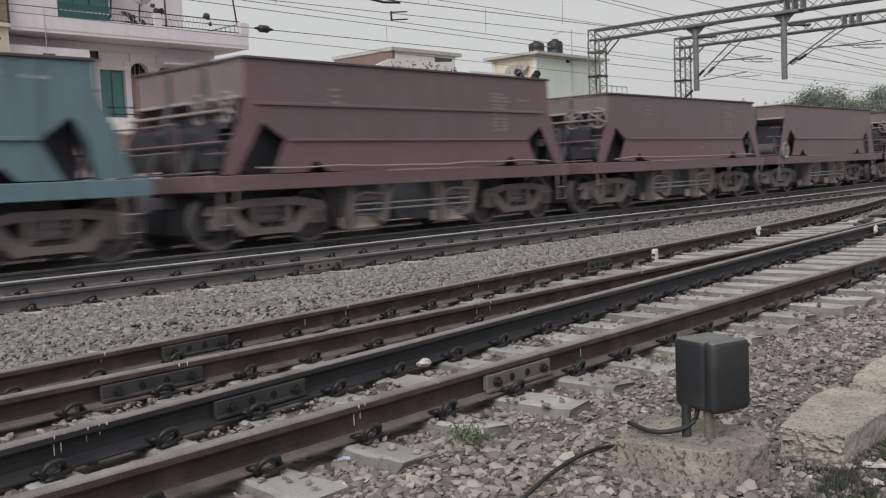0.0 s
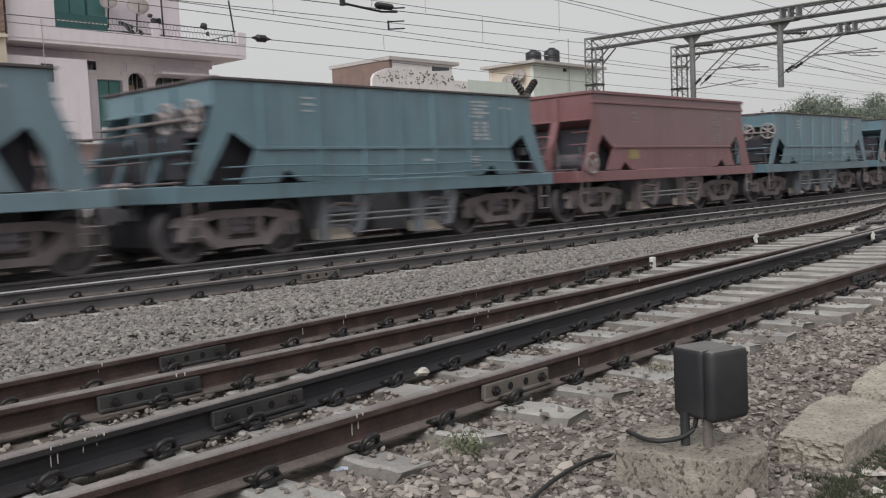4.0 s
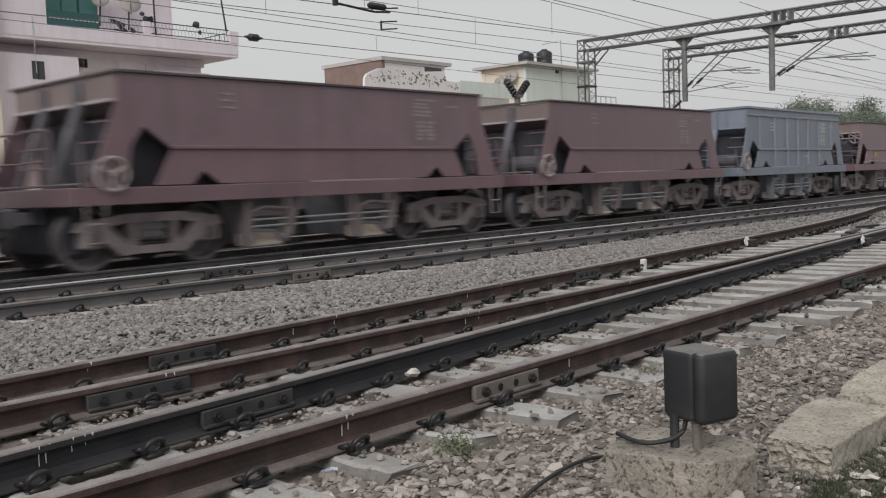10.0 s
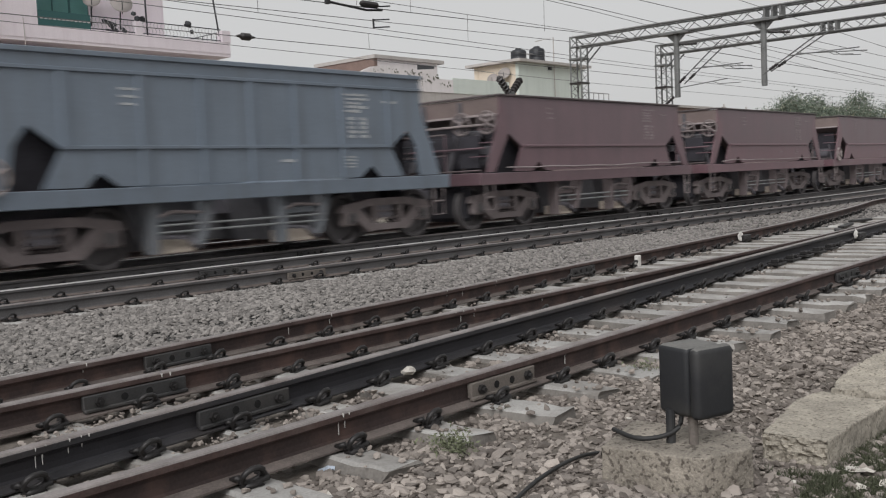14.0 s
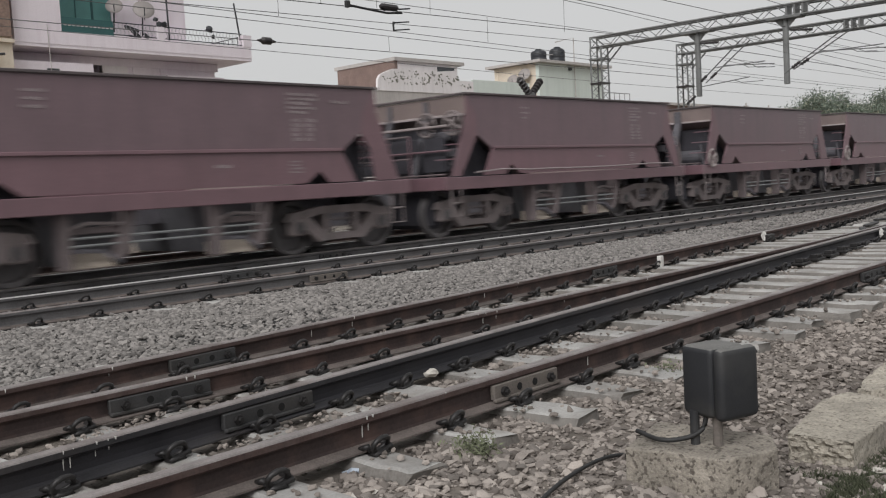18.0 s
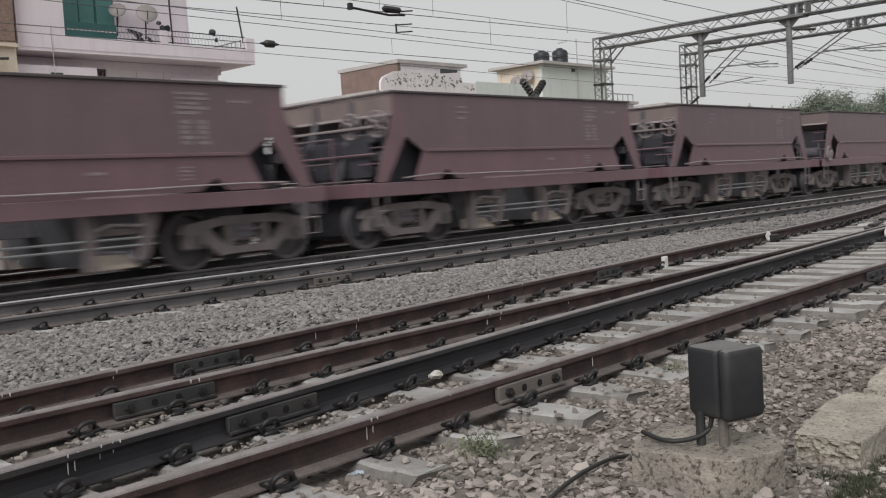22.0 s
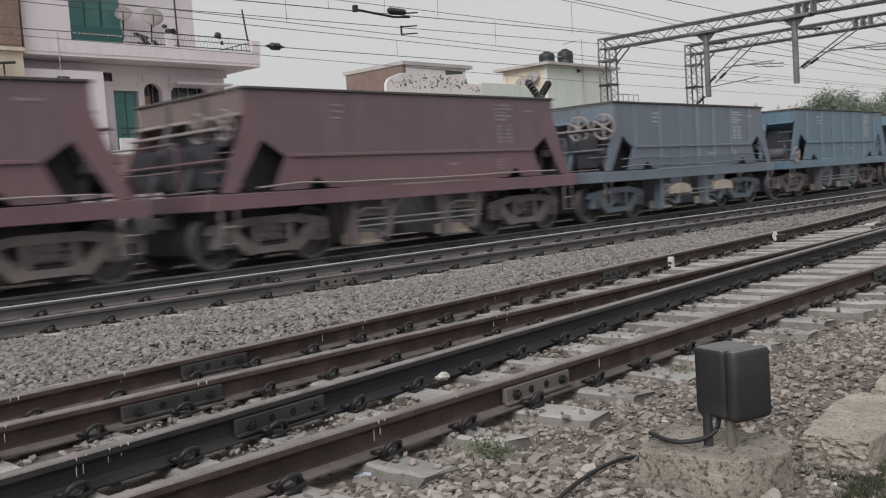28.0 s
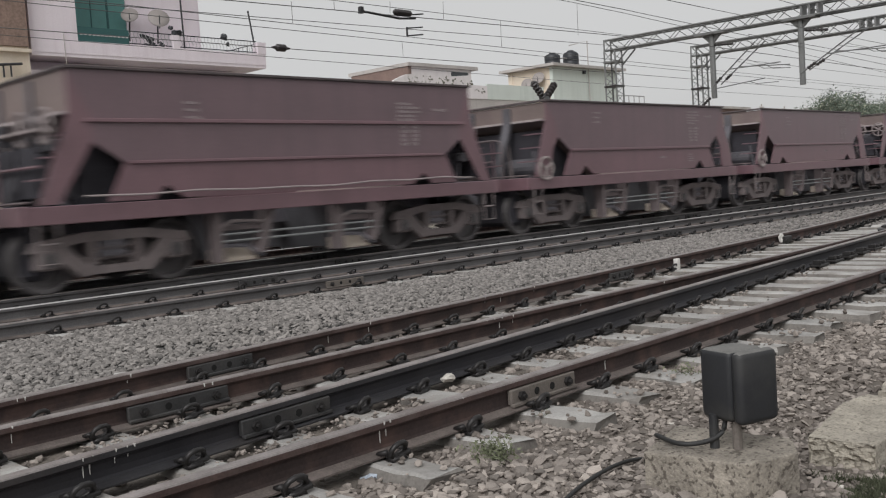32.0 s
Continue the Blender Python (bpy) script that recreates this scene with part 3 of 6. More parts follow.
for owner, yy, xs in ((RAILT1, YT1, (11.3, 24.3)), (RAILT2, YT2, (11.9, 24.9)), (RAILU1, YU1, (14.2, 27.2)), (RAILU2, YU2, (14.6, 27.6))):
    for x in xs:
        fishplate(owner, lambda x, yy=yy: yy, x, x + 0.65, PLATE)


# white drips and paint marks on the rails
def drip(owner, fy, x, ztop, zlow, w=0.007):
    bm = B()
    y = fy(x)
    edge = -0.039 if ztop > -0.04 else -0.014
    prism(bm, [(x - w, ztop), (x + w * 0.8, ztop - 0.002), (x + w * 0.5, (ztop + zlow) / 2), (x + w * 0.15, zlow), (x - w * 0.3, zlow + 0.004), (x - w * 0.6, (ztop + zlow) / 2 + 0.003)], y + edge - 0.003, y + edge + 0.003)
    part("white_drip", bm, WHITEWASH, owner)


for owner, fy, xs in ((RAIL1, y1, (3.12, 3.16, 3.7, 5.1)), (RAIL2, y2, (1.95, 2.0, 2.12, 2.18, 2.22)), (RAIL3, y3, (1.9, 2.05, 3.25, 3.31, 6.0, 6.1, 6.2, 6.35, 7.4, 7.5, 8.9)), (RAIL4, y4, (2.4, 2.45, 3.2, 5.1, 5.6, 7.3, 7.6, 8.2))):
    for i, x in enumerate(xs):
        rng = random.Random(i + int(x * 100))
        drip(owner, fy, x, -0.006, -0.012 - rng.uniform(0, 0.022), rng.uniform(0.003, 0.007))
        if rng.random() < 0.55:
            drip(owner, fy, x + rng.uniform(-0.02, 0.02), -0.05, -0.056 - rng.uniform(0.0, 0.06), rng.uniform(0.002, 0.004))



def joint_lump(owner, fy, x, seed):
    """A whitewashed lump and a dark block at a rail joint."""
    bm = B()
    bmesh.ops.create_icosphere(bm, subdivisions=2, radius=0.06)
    for v in bm.verts:
        v.co = Vector((v.co.x * 1.0, v.co.y * 0.5, v.co.z * 1.25)) + noise.noise_vector(v.co * 22 + Vector((seed, 0, 0))) * 0.03
    part("white_daub", bm, WHITEWASH, owner, "whitewash daub on the joint", at=pose(x, fy(x) - 0.075, -0.07))
    bm = B()
    box(bm, -0.02, 0.30, -0.14, -0.05, -0.165, -0.05, 0.015)
    part("joint_block", bm, GREASE, owner, "black joint block", at=pose(x, fy(x), 0))


joint_lump(RAIL4, y4, 15.55, 1)
joint_lump(RAIL2, y2, 16.1, 2)
for i in range(5):   # slide plates beside the stock rail
    bm = B()
    box(bm, -0.16, 0.16, -0.22, -0.085, -0.03, 0.0, 0.006)
    box(bm, -0.10, -0.06, -0.2, -0.1, 0.0, 0.05, 0.006)
    box(bm, 0.05, 0.09, -0.2, -0.1, 0.0, 0.04, 0.006)
    part("slide_plate", bm, GREASE, RAIL2, "black greased slide plate", at=pose(SL_X[28 + i], y2(SL_X[28 + i]), -0.14))
for i, (x, y, a, ln) in enumerate(((19.6, 6.35, 8, 0.55), (21.3, 6.6, -12, 0.4), (18.2, 6.05, 20, 0.3))):
    bm = B()
    box(bm, -ln, ln, -0.06, 0.06, 0, 0.05, 0.015)
    tagged(part("iron_bar", bm, GREASE, at=pose(x, y, -0.175, 0, 0, a)), "black iron bar lying across the sleepers", "scrap iron", "loose track irons")


# ---------------------------------------------------------------- freight train
HALF_TOP, HALF_SILL, HALF_W = 4.17, 4.94, 1.62
PITCH, AXLE, WHEEL_R = 10.888, 1.0, 0.48
BOGIE_AT = {-1: -3.38, 1: 3.62}   # bogie centres along the wagon


def side_panel(bm, top, y0, y1, upper=0, wide=False):
    """One side of the hopper: a plate with the open end bays and the small triangles left out, drawn out along y."""
    zs = 1.255
    made = {}

    def v(a, b):
        k = (round(a, 4), round(b, 4))
        if k not in made:
            made[k] = bm.verts.new((a, y0, b))
        return made[k]
    fs = []
    for s in (-1, 1):
        def q(*pts, mi=0):
            f = bm.faces.new([v(s * a, b) for a, b in (pts if s > 0 else pts[::-1])])
            f.material_index = mi
            fs.append(f)
        if wide:   # one straight slanting edge, or a shouldered one
            h0, hl, h1, h2, h3 = (3.85, 2.10), (4.08, 1.74), (3.38, 1.80), (3.67, zs), (4.40, zs)
        else:
            h0, hl, h1, h2, h3 = (3.76, 2.13), (3.98, 1.84), (3.29, 1.80), (3.60, zs), (4.08, zs)
        t0, t1, t2 = (2.75, 1.46), (2.96, zs), (2.45, zs)
        q((HALF_TOP, top), (3.83, 2.45), h0, hl, h3, (4.68, zs), (HALF_TOP, 2.5))
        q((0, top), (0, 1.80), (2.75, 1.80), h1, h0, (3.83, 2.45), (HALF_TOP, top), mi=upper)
        q((0, 1.80), (0, zs), t2, t0, (2.75, 1.80))
        q((2.75, 1.80), t0, t1, h2, h1)
    r = bmesh.ops.extrude_face_region(bm, geom=fs)
    bmesh.ops.translate(bm, verts=[e for e in r["geom"] if isinstance(e, bmesh.types.BMVert)], vec=(0, y1 - y0, 0))
    bmesh.ops.recalc_face_normals(bm, faces=bm.faces[:])


def build_wagon(paint, label, tall=False, cap=False, pipe=False, ribs=False, wheels_high=False, gear_paint=None, marks=0, patch=False, lids=False, frames=None):
    w = thing("hopper_wagon", label, "freight wagon", "wagons of the passing freight train")
    top = 3.18 if cap else 3.15 if tall else 2.94
    # side plates
    for s in (-1, 1):
        bm = B()
        side_panel(bm, top, s * HALF_W, s * (HALF_W - 0.03), 1, wheels_high)
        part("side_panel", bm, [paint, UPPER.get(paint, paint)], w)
        bm = B()
        box(bm, -HALF_TOP - 0.03, HALF_TOP + 0.03, s * HALF_W - 0.045, s * HALF_W + 0.045, top - (0.07 if cap else 0.04), top + 0.008, 0.01)
        part("top_rim", bm, paint if cap else RIM, w)
        for z, h in (((2.40, 0.06), (1.80, 0.05)) if tall else ((1.82, 0.06),)):
            bm = B()
            e = 3.31 if z < 2 else 3.95
            box(bm, -e, e, s * (HALF_W + 0.045), s * (HALF_W - 0.01), z - h / 2, z + h / 2, 0.01)
            part("side_rib", bm, paint, w)
        bm = B()
        box(bm, -HALF_SILL, HALF_SILL, s * (HALF_W + 0.012), s * (HALF_W - 0.10), 0.98, 1.235, 0.012)
        part("side_sill", bm, paint, w)
        if cap:
            bm = B()
            box(bm, -HALF_TOP - 0.02, HALF_TOP + 0.02, s * HALF_W - 0.035, s * HALF_W + 0.035, 2.88, 2.94, 0.01)
            part("side_rib", bm, paint, w)
        if ribs:
            for x in (-3.24, -2.02, -0.95, 0.0, 0.95, 2.02, 3.24):
                bm = B()
                lo = 1.26 if abs(x) < 2.4 else 1.84
                prism(bm, [(x - 0.05, s * HALF_W), (x + 0.05, s * HALF_W), (x + 0.035, s * (HALF_W + 0.05)), (x - 0.035, s * (HALF_W + 0.05))], lo, (2.88 if cap else top - 0.07), "z")
                part("stiffener", bm, paint, w)
        if pipe:
            bm = B()
            rng = random.Random(len(label) + s)
            pts = [(-4.05 + 0.9 * i, s * (HALF_W + 0.09), 1.33 + 0.02 * math.sin(i * 1.1) + rng.uniform(-0.02, 0.02)) for i in range(10)]
            tube(bm, pts, 0.017, 6)
            part("air_pipe", bm, paint if ribs else PIPEPAINT, w, "thin bent air pipe")
            if ribs:
                bm = B()
                tube(bm, [(a, b, c + 0.19) for a, b, c in pts], 0.015, 6)
                part("air_pipe", bm, paint, w)
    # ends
    brown_wagon = paint in (BROWN, BROWN_DARK, BROWN_UPPER)
    for s in (-1, 1):
        bm = B()
        box(bm, s * HALF_TOP - 0.045, s * HALF_TOP + 0.045, -HALF_W, HALF_W, top - (0.07 if cap else 0.04), top + 0.008, 0.01)
        part("top_rim", bm, paint if cap else RIM, w)
        bm = B()   # upright upper end plate, then the sheet that slopes in to the chutes
        prism(bm, [(s * HALF_TOP, top - 0.05), (s * HALF_TOP, 2.52), (s * 1.9, 1.02), (s * 1.86, 1.06), (s * (HALF_TOP - 0.03), 2.56), (s * (HALF_TOP - 0.03), top - 0.05)], -HALF_W + 0.03, HALF_W - 0.03)
        part("end_sheet", bm, ENDTAN if brown_wagon else paint, w)
        pw = 0.05 if wheels_high else 0.1
        for y in (-0.54, 0.54):   # folded posts that slope out to the headstock, their shade painted in on brown wagons
            bm = B()
            prism(bm, [(s * HALF_TOP, top - 0.1), (s * (HALF_TOP + 0.05), top - 0.1), (s * (HALF_TOP + 0.05), 2.5), (s * 4.74, 1.24), (s * 4.66, 1.24), (s * (HALF_TOP - 0.03), 2.46)], y - pw, y + pw)
            part("end_post", bm, INTERIOR if brown_wagon else paint, w)
        if wheels_high:   # upright sheets over the door gear, with a rail across
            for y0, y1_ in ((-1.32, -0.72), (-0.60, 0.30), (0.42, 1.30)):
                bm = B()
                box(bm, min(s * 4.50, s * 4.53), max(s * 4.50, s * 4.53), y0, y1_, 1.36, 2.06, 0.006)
                part("gear_cover", bm, END_SHADE, w, "dark upright cover sheet")
            bm = B()
            tube(bm, [(s * 4.6, -HALF_W + 0.1, 1.78), (s * 4.6, HALF_W - 0.1, 1.78)], 0.022, 6)
            part("hand_rail", bm, paint, w)
            bm = B()
            tube(bm, [(s * 4.52, -1.45, 2.28), (s * 4.52, 1.3, 2.28)], 0.03, 7)
            part("gear_shaft", bm, GEAR, w)
        for y0 in (-HALF_W + 0.06, -0.43, 0.65):   # flange over each end bay, its edge highlight painted pale on brown wagons
            bm = B()
            box(bm, min(s * (HALF_TOP - 0.02), s * (HALF_TOP + 0.09)), max(s * (HALF_TOP - 0.02), s * (HALF_TOP + 0.09)), y0, y0 + 0.86, 2.48, 2.53, 0.008)
            part("end_flange", bm, PIPEPAINT if brown_wagon else paint, w)
        bm = B()
        box(bm, min(s * HALF_SILL, s * (HALF_SILL - 0.12)), max(s * HALF_SILL, s * (HALF_SILL - 0.12)), -HALF_W - 0.02, HALF_W + 0.02, 0.98, 1.25, 0.012)
        part("headstock", bm, paint, w)
        bm = B()
        box(bm, min(s * 3.6, s * 4.74), max(s * 3.6, s * 4.74), -HALF_W + 0.1, HALF_W - 0.1, 1.2, 1.24)
        part("end_platform", bm, GEARDARK, w)
        for z, y0 in ((1.30, -1.5), (1.66, -0.55), (2.12, -0.55)):   # rails across the end platform
            bm = B()
            tube(bm, [(s * 4.78, y0, z), (s * 4.8, 0.3, z - 0.01), (s * 4.78, HALF_W - 0.05, z + 0.01)], 0.02, 6)
            part("hand_rail", bm, BRACKET, w)
        for y in (-0.55, HALF_W - 0.1):
            bm = B()
            tube(bm, [(s * 4.78, y, 1.2), (s * 4.78, y, 2.12)], 0.02, 6)
            part("rail_post", bm, paint, w)
        if not wheels_high:   # a bent tube frame with two bars
            bm = B()
            arc = [(s * 4.84, -0.85, 1.25), (s * 4.84, -0.85, 1.98), (s * 4.84, -0.80, 2.08), (s * 4.84, -0.70, 2.12), (s * 4.84, 0.0, 2.12), (s * 4.84, 0.08, 2.08), (s * 4.84, 0.12, 1.98), (s * 4.84, 0.12, 1.25)]
            tube(bm, arc, 0.02, 6)
            frame_ob = part("tube_frame", bm, BRACKET if brown_wagon else paint, w)
            for z in (1.55, 1.84):
                part("frame_bar", tube(B(), [(s * 4.84, -0.85, z), (s * 4.84, 0.12, z)], 0.016, 5), paint, frame_ob)
        for k in range(3):   # ladder rungs at the corner
            bm = B()
            xo = s * (HALF_TOP + 0.44 - 0.13 * k)
            tube(bm, [(xo, -HALF_W - 0.0, 1.6 + 0.3 * k), (xo, -HALF_W + 0.5, 1.6 + 0.3 * k)], 0.014, 5)
            part("ladder_rung", bm, paint, w)
        for y in (-HALF_W, HALF_W - 0.02):   # foot steps below the sill
            bm = B()
            tube(bm, [(s * 4.45, y, 1.0), (s * 4.45, y, 0.45), (s * 4.75, y, 0.45), (s * 4.75, y, 1.0)], 0.018, 5)
            tube(bm, [(s * 4.45, y, 0.72), (s * 4.75, y, 0.72)], 0.018, 5)
            part("foot_step", bm, GEAR, w)
        for y in (-1.28, 1.28):   # black webs under the sloping sheet, added for the bay's shade
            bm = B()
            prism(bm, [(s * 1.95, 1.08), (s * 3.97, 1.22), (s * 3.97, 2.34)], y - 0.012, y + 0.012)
            part("end_web", bm, END_SHADE, w)
        # black bulkhead stands for the shaded depth of the end bay
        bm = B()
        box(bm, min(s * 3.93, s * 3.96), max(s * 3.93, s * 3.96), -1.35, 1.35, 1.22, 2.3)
        part("end_bulkhead", bm, END_SHADE, w)
        bm = B()   # automatic coupler
        box(bm, s * 4.98 - 0.16, s * 4.98 + 0.16, -0.09, 0.09, 0.72, 0.92, 0.02)
        box(bm, s * 5.18 - 0.13, s * 5.18 + 0.13, -0.15, 0.13, 0.66, 0.98, 0.03)
        part("coupler", bm, GEARDARK, w)
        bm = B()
        if s < 0:   # black box added for the dark, shaded mass below the rear platform
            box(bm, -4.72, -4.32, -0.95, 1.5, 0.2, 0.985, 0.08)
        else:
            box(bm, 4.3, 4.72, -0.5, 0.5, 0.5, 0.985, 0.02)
        part("draft_gear_box", bm, END_SHADE, w)
        bm = B()
        tube(bm, [(s * 4.85, 0.35, 0.85), (s * 4.98, 0.36, 0.62), (s * 5.15, 0.33, 0.5), (s * 5.3, 0.3, 0.55)], 0.025, 6)
        part("brake_hose", bm, RUBBER, w)
        # air cylinder and gear on the platform
        bm = B()
        lathe(bm, [(0.16, -0.42), (0.19, -0.38), (0.19, 0.38), (0.16, 0.42)], sides=14)
        bmesh.ops.translate(bm, verts=bm.verts[:], vec=(s * 3.95, -0.75, 1.5))
        box(bm, s * 3.95 - 0.08, s * 3.95 + 0.08, -1.0, -0.9, 1.24, 1.4)
        box(bm, s * 3.95 - 0.08, s * 3.95 + 0.08, -0.6, -0.5, 1.24, 1.4)
        part("air_cylinder", bm, INTERIOR, w)
        if wheels_high:
            bm = B()
            box(bm, s * 4.0 - 0.16, s * 4.0 + 0.16, 0.3, 0.95, 1.24, 1.62, 0.03)
            part("valve_box", bm, INTERIOR, w)
        rng = random.Random(s + 9)
        for k in range(4):   # levers and rods of the door gear
            bm = B()
            y = -1.25 + 0.72 * k + rng.uniform(-0.15, 0.15)
            x0, z0 = 4.02 + rng.uniform(0, 0.2), 1.24
            tube(bm, [(s * x0, y, z0), (s * (x0 + rng.uniform(-0.05, 0.12)), y + rng.uniform(-0.25, 0.25), rng.uniform(1.8, 2.25))], 0.032, 6)
            part("brake_lever", bm, GEAR if k % 2 else INTERIOR, w)
        for z0, y0 in ((1.74, -1.5), (2.1, -1.1)) if wheels_high else ():
            bm = B()
            box(bm, min(s * 4.05, s * 4.2), max(s * 4.05, s * 4.2), y0, y0 + 0.55, z0 - 0.09, z0 + 0.09, 0.02)
            part("gear_case", bm, INTERIOR, w)
        if wheels_high and s < 0:
            for y in (-1.5, -0.78):
                hand_wheel(w, 0.3 if lids else 0.24, 6, PALEWHEEL if ribs else GEAR, "dusty spoked hand wheel", pose(s * (HALF_TOP + 0.3), y, 2.33, 0, 0, 90 * s))
        elif s < 0:
            hand_wheel(w, 0.245, 3, PALEWHEEL, "pale dusty spoked hand wheel", pose(s * (HALF_TOP + 0.17), -HALF_W - 0.06, 1.43))
    # under the hopper: centre sill, chutes, rods
    bm = B()
    box(bm, -4.75, 4.75, -0.2, 0.2, 0.72, 1.06, 0.01)
    part("centre_sill", bm, GEARDARK, w)
    gp = BRACKET if gear_paint is None else gear_paint
    for x in (-1.38, 1.12):
        bm = B()
        prism(bm, [(x - 0.75, 1.06), (x + 0.95, 1.06), (x + 0.5, 0.24), (x - 0.42, 0.24)], -1.06, 1.06)
        part("discharge_chute", bm, CHUTE, w, "grey slanted discharge chute")
        for s in (-1, 1):
            bm = B()   # the sloping tray below the door, bright with dust
            prism(bm, [(s * 1.06, 0.40), (s * 1.34, 0.22), (s * 1.34, 0.19), (s * 1.06, 0.2)], x - 0.40, x + 0.34, "x")
            part("chute_tray", bm, TRAY, w, "dusty beige chute lip")
            bm = B()
            prism(bm, [(x - 0.53, 1.03), (x - 0.37, 1.03), (x - 0.40, 0.2), (x - 0.5, 0.2)], s * 1.26, s * 1.50)
            part("support_bracket", bm, gp, w)
            bm = B()
            prism(bm, [(x + 0.48, 1.03), (x + 0.68, 1.03), (x + 0.42, 0.3), (x + 0.3, 0.3)], s * 1.26, s * 1.50)
            part("support_bracket", bm, gp, w)
            bm = B()
            box(bm, x - 0.4, x + 0.5, s * 1.36 - 0.03, s * 1.36 + 0.03, 0.68, 0.78, 0.01)
            part("cross_plate", bm, gp, w)
    for z in (0.52, 0.63):
        bm = B()
        tube(bm, [(-1.85, -1.46, z), (1.7, -1.46, z)], 0.021, 6)
        part("door_rod", bm, ALU, w)
    for x in (-1.38, 1.12):   # bowed lever above the rods, and a knee below
        part("door_lever", tube(B(), [(x - 0.42, -1.44, 0.74), (x - 0.1, -1.44, 0.84), (x + 0.45, -1.44, 0.8)], 0.028, 6), GEAR, w)
        part("door_lever", tube(B(), [(x - 0.3, -1.3, 0.45), (x + 0.15, -1.36, 0.42), (x + 0.42, -1.4, 0.24)], 0.035, 6), GEARDARK, w)
        if lids:
            arch = [(x + 0.48 + 0.54 * math.cos(a), 0.56 + 0.27 * max(0.0, math.sin(a)) ** 0.7) for a in np.linspace(0, math.pi, 11)]
            part("door_lid", prism(B(), arch, -1.57, -1.15), TRAY, w, "dusty half-round door lid")
    # bogies
    for s in (-1, 1):
        bm = B()
        box(bm, -0.22, 0.22, -1.05, 1.05, 0.45, 0.72, 0.02)
        bogie = part("bogie", bm, GEARDARK, w, at=pose(BOGIE_AT[s], 0, 0))
        for t in (-1, 1):
            bm = B()
            y0, y1_ = (t * 0.98, t * 1.13)
            # top member
            prism(bm, [(-1.28, 0.60), (-1.2, 0.74), (-0.5, 0.84), (0.5, 0.84), (1.2, 0.74), (1.28, 0.60), (1.1, 0.58), (0.5, 0.70), (-0.5, 0.70), (-1.1, 0.58)], y0, y1_)
            for q in (-1, 1):
                prism(bm, [(q * 1.06, 0.60), (q * 0.79, 0.70), (q * 0.38, 0.33), (q * 0.36, 0.22), (q * 0.54, 0.2)], y0, y1_)
                prism(bm, [(q * 0.42, 0.72), (q * 0.30, 0.72), (q * 0.30, 0.30), (q * 0.42, 0.34)], y0, y1_)
                box(bm, min(q * 0.86, q * 1.2), max(q * 0.86, q * 1.2), min(y0, y1_) - 0.02, max(y0, y1_) + 0.02, 0.34, 0.64, 0.03)
            prism(bm, [(-0.52, 0.22), (0.52, 0.22), (0.45, 0.34), (-0.45, 0.34)], y0, y1_)
            part("side_frame", bm, frames or GEAR, bogie)
            bm = B()
            for k in (-0.19, 0.0, 0.19):
                coil = [(k + 0.08 * math.cos(a), t * 1.06 + 0.06 * math.sin(a), 0.34 + 0.028 * a / 1.2) for a in np.arange(0, 13.5, 0.9)]
                tube(bm, coil, 0.016, 5)
            part("coil_spring", bm, frames or GEAR, bogie)
        for q in (-1, 1):
            bm = B()
            tread(bm)
            ws = part("wheelset", bm, WHEEL, bogie, at=pose(q * AXLE, 0, WHEEL_R), smooth=False)
            WHEELSETS.append(ws)
    # lettering, as bars
    if marks:
        y = -HALF_W - 0.004
        rng = random.Random(marks)
        m = WHITEPAINT if ribs else DULLMARK

        def bar(x0, x1, z0, z1):
            # a row of unreadable characters as one ragged strip
            above, xa = [], x0
            while xa < x1:
                xb = min(xa + rng.uniform(0.035, 0.075), x1 + 0.02)
                zt = z1 + rng.uniform(-0.002, 0.014)
                above += [(xa, zt), (xb, zt), (xb, z0 + 0.008), (xb + 0.025, z0 + 0.008)]
                xa = xb + 0.025
            bm = prism(B(), above[:-2] + [(above[-3][0], z0 - 0.004), (x0, z0 + 0.002)], y - 0.004, y)
            part("marking", bm, m, w)
        for k in range(5):
            z = 2.74 - 0.075 * k
            bar(2.1 + rng.uniform(0, 0.06), 2.1 + rng.uniform(0.4, 0.68), z, z + rng.uniform(0.025, 0.042))
        for k in range(5):
            z = 2.30 - 0.08 * k
            bar(2.2, 2.2 + rng.uniform(0.13, 0.22), z, z + 0.048)
            bar(2.5, 2.5 + rng.uniform(0.12, 0.2), z, z + 0.048)
        for k in range(3):
            bar(-2.35, -2.35 + rng.uniform(0.2, 0.32), 2.66 - 0.11 * k, 2.69 - 0.11 * k)
        bar(3.1, 3.45, 2.63, 2.67)
        if marks % 2:
            bar(0.6, 0.9, 1.56, 1.6)
            for k in range(4):
                bar(2.1, 2.3 + rng.uniform(0, 0.06), 1.62 - 0.06 * k, 1.64 - 0.06 * k)
    if patch:
        bm = B()
        box(bm, -2.55, -2.05, -HALF_W - 0.012, -HALF_W - 0.004, 1.51, 1.76)
        part("label_plate", bm, YELLOWMARK, w, "small yellow square label")
    return w


def hand_wheel(owner, r, spokes, mat, label, at):
    """A spoked hand wheel in its own x-z plane."""
    bm = B()
    tube(bm, [(r * math.cos(a), 0, r * math.sin(a)) for a in np.linspace(0, 2 * math.pi, 17)], 0.026, 6, cap=False)
    rim = part("hand_wheel", bm, mat, owner, label, at=at)
    for k in range(spokes):
        a = 2 * math.pi * k / spokes + 0.5
        part("spoke", tube(B(), [(0.03 * math.cos(a), 0, 0.03 * math.sin(a)), (r * math.cos(a), 0, r * math.sin(a))], 0.026, 5), mat, rim)
    bm = B()
    lathe(bm, [(0.05, -0.03), (0.05, 0.03)], sides=10)
    part("hub", bm, mat, rim)


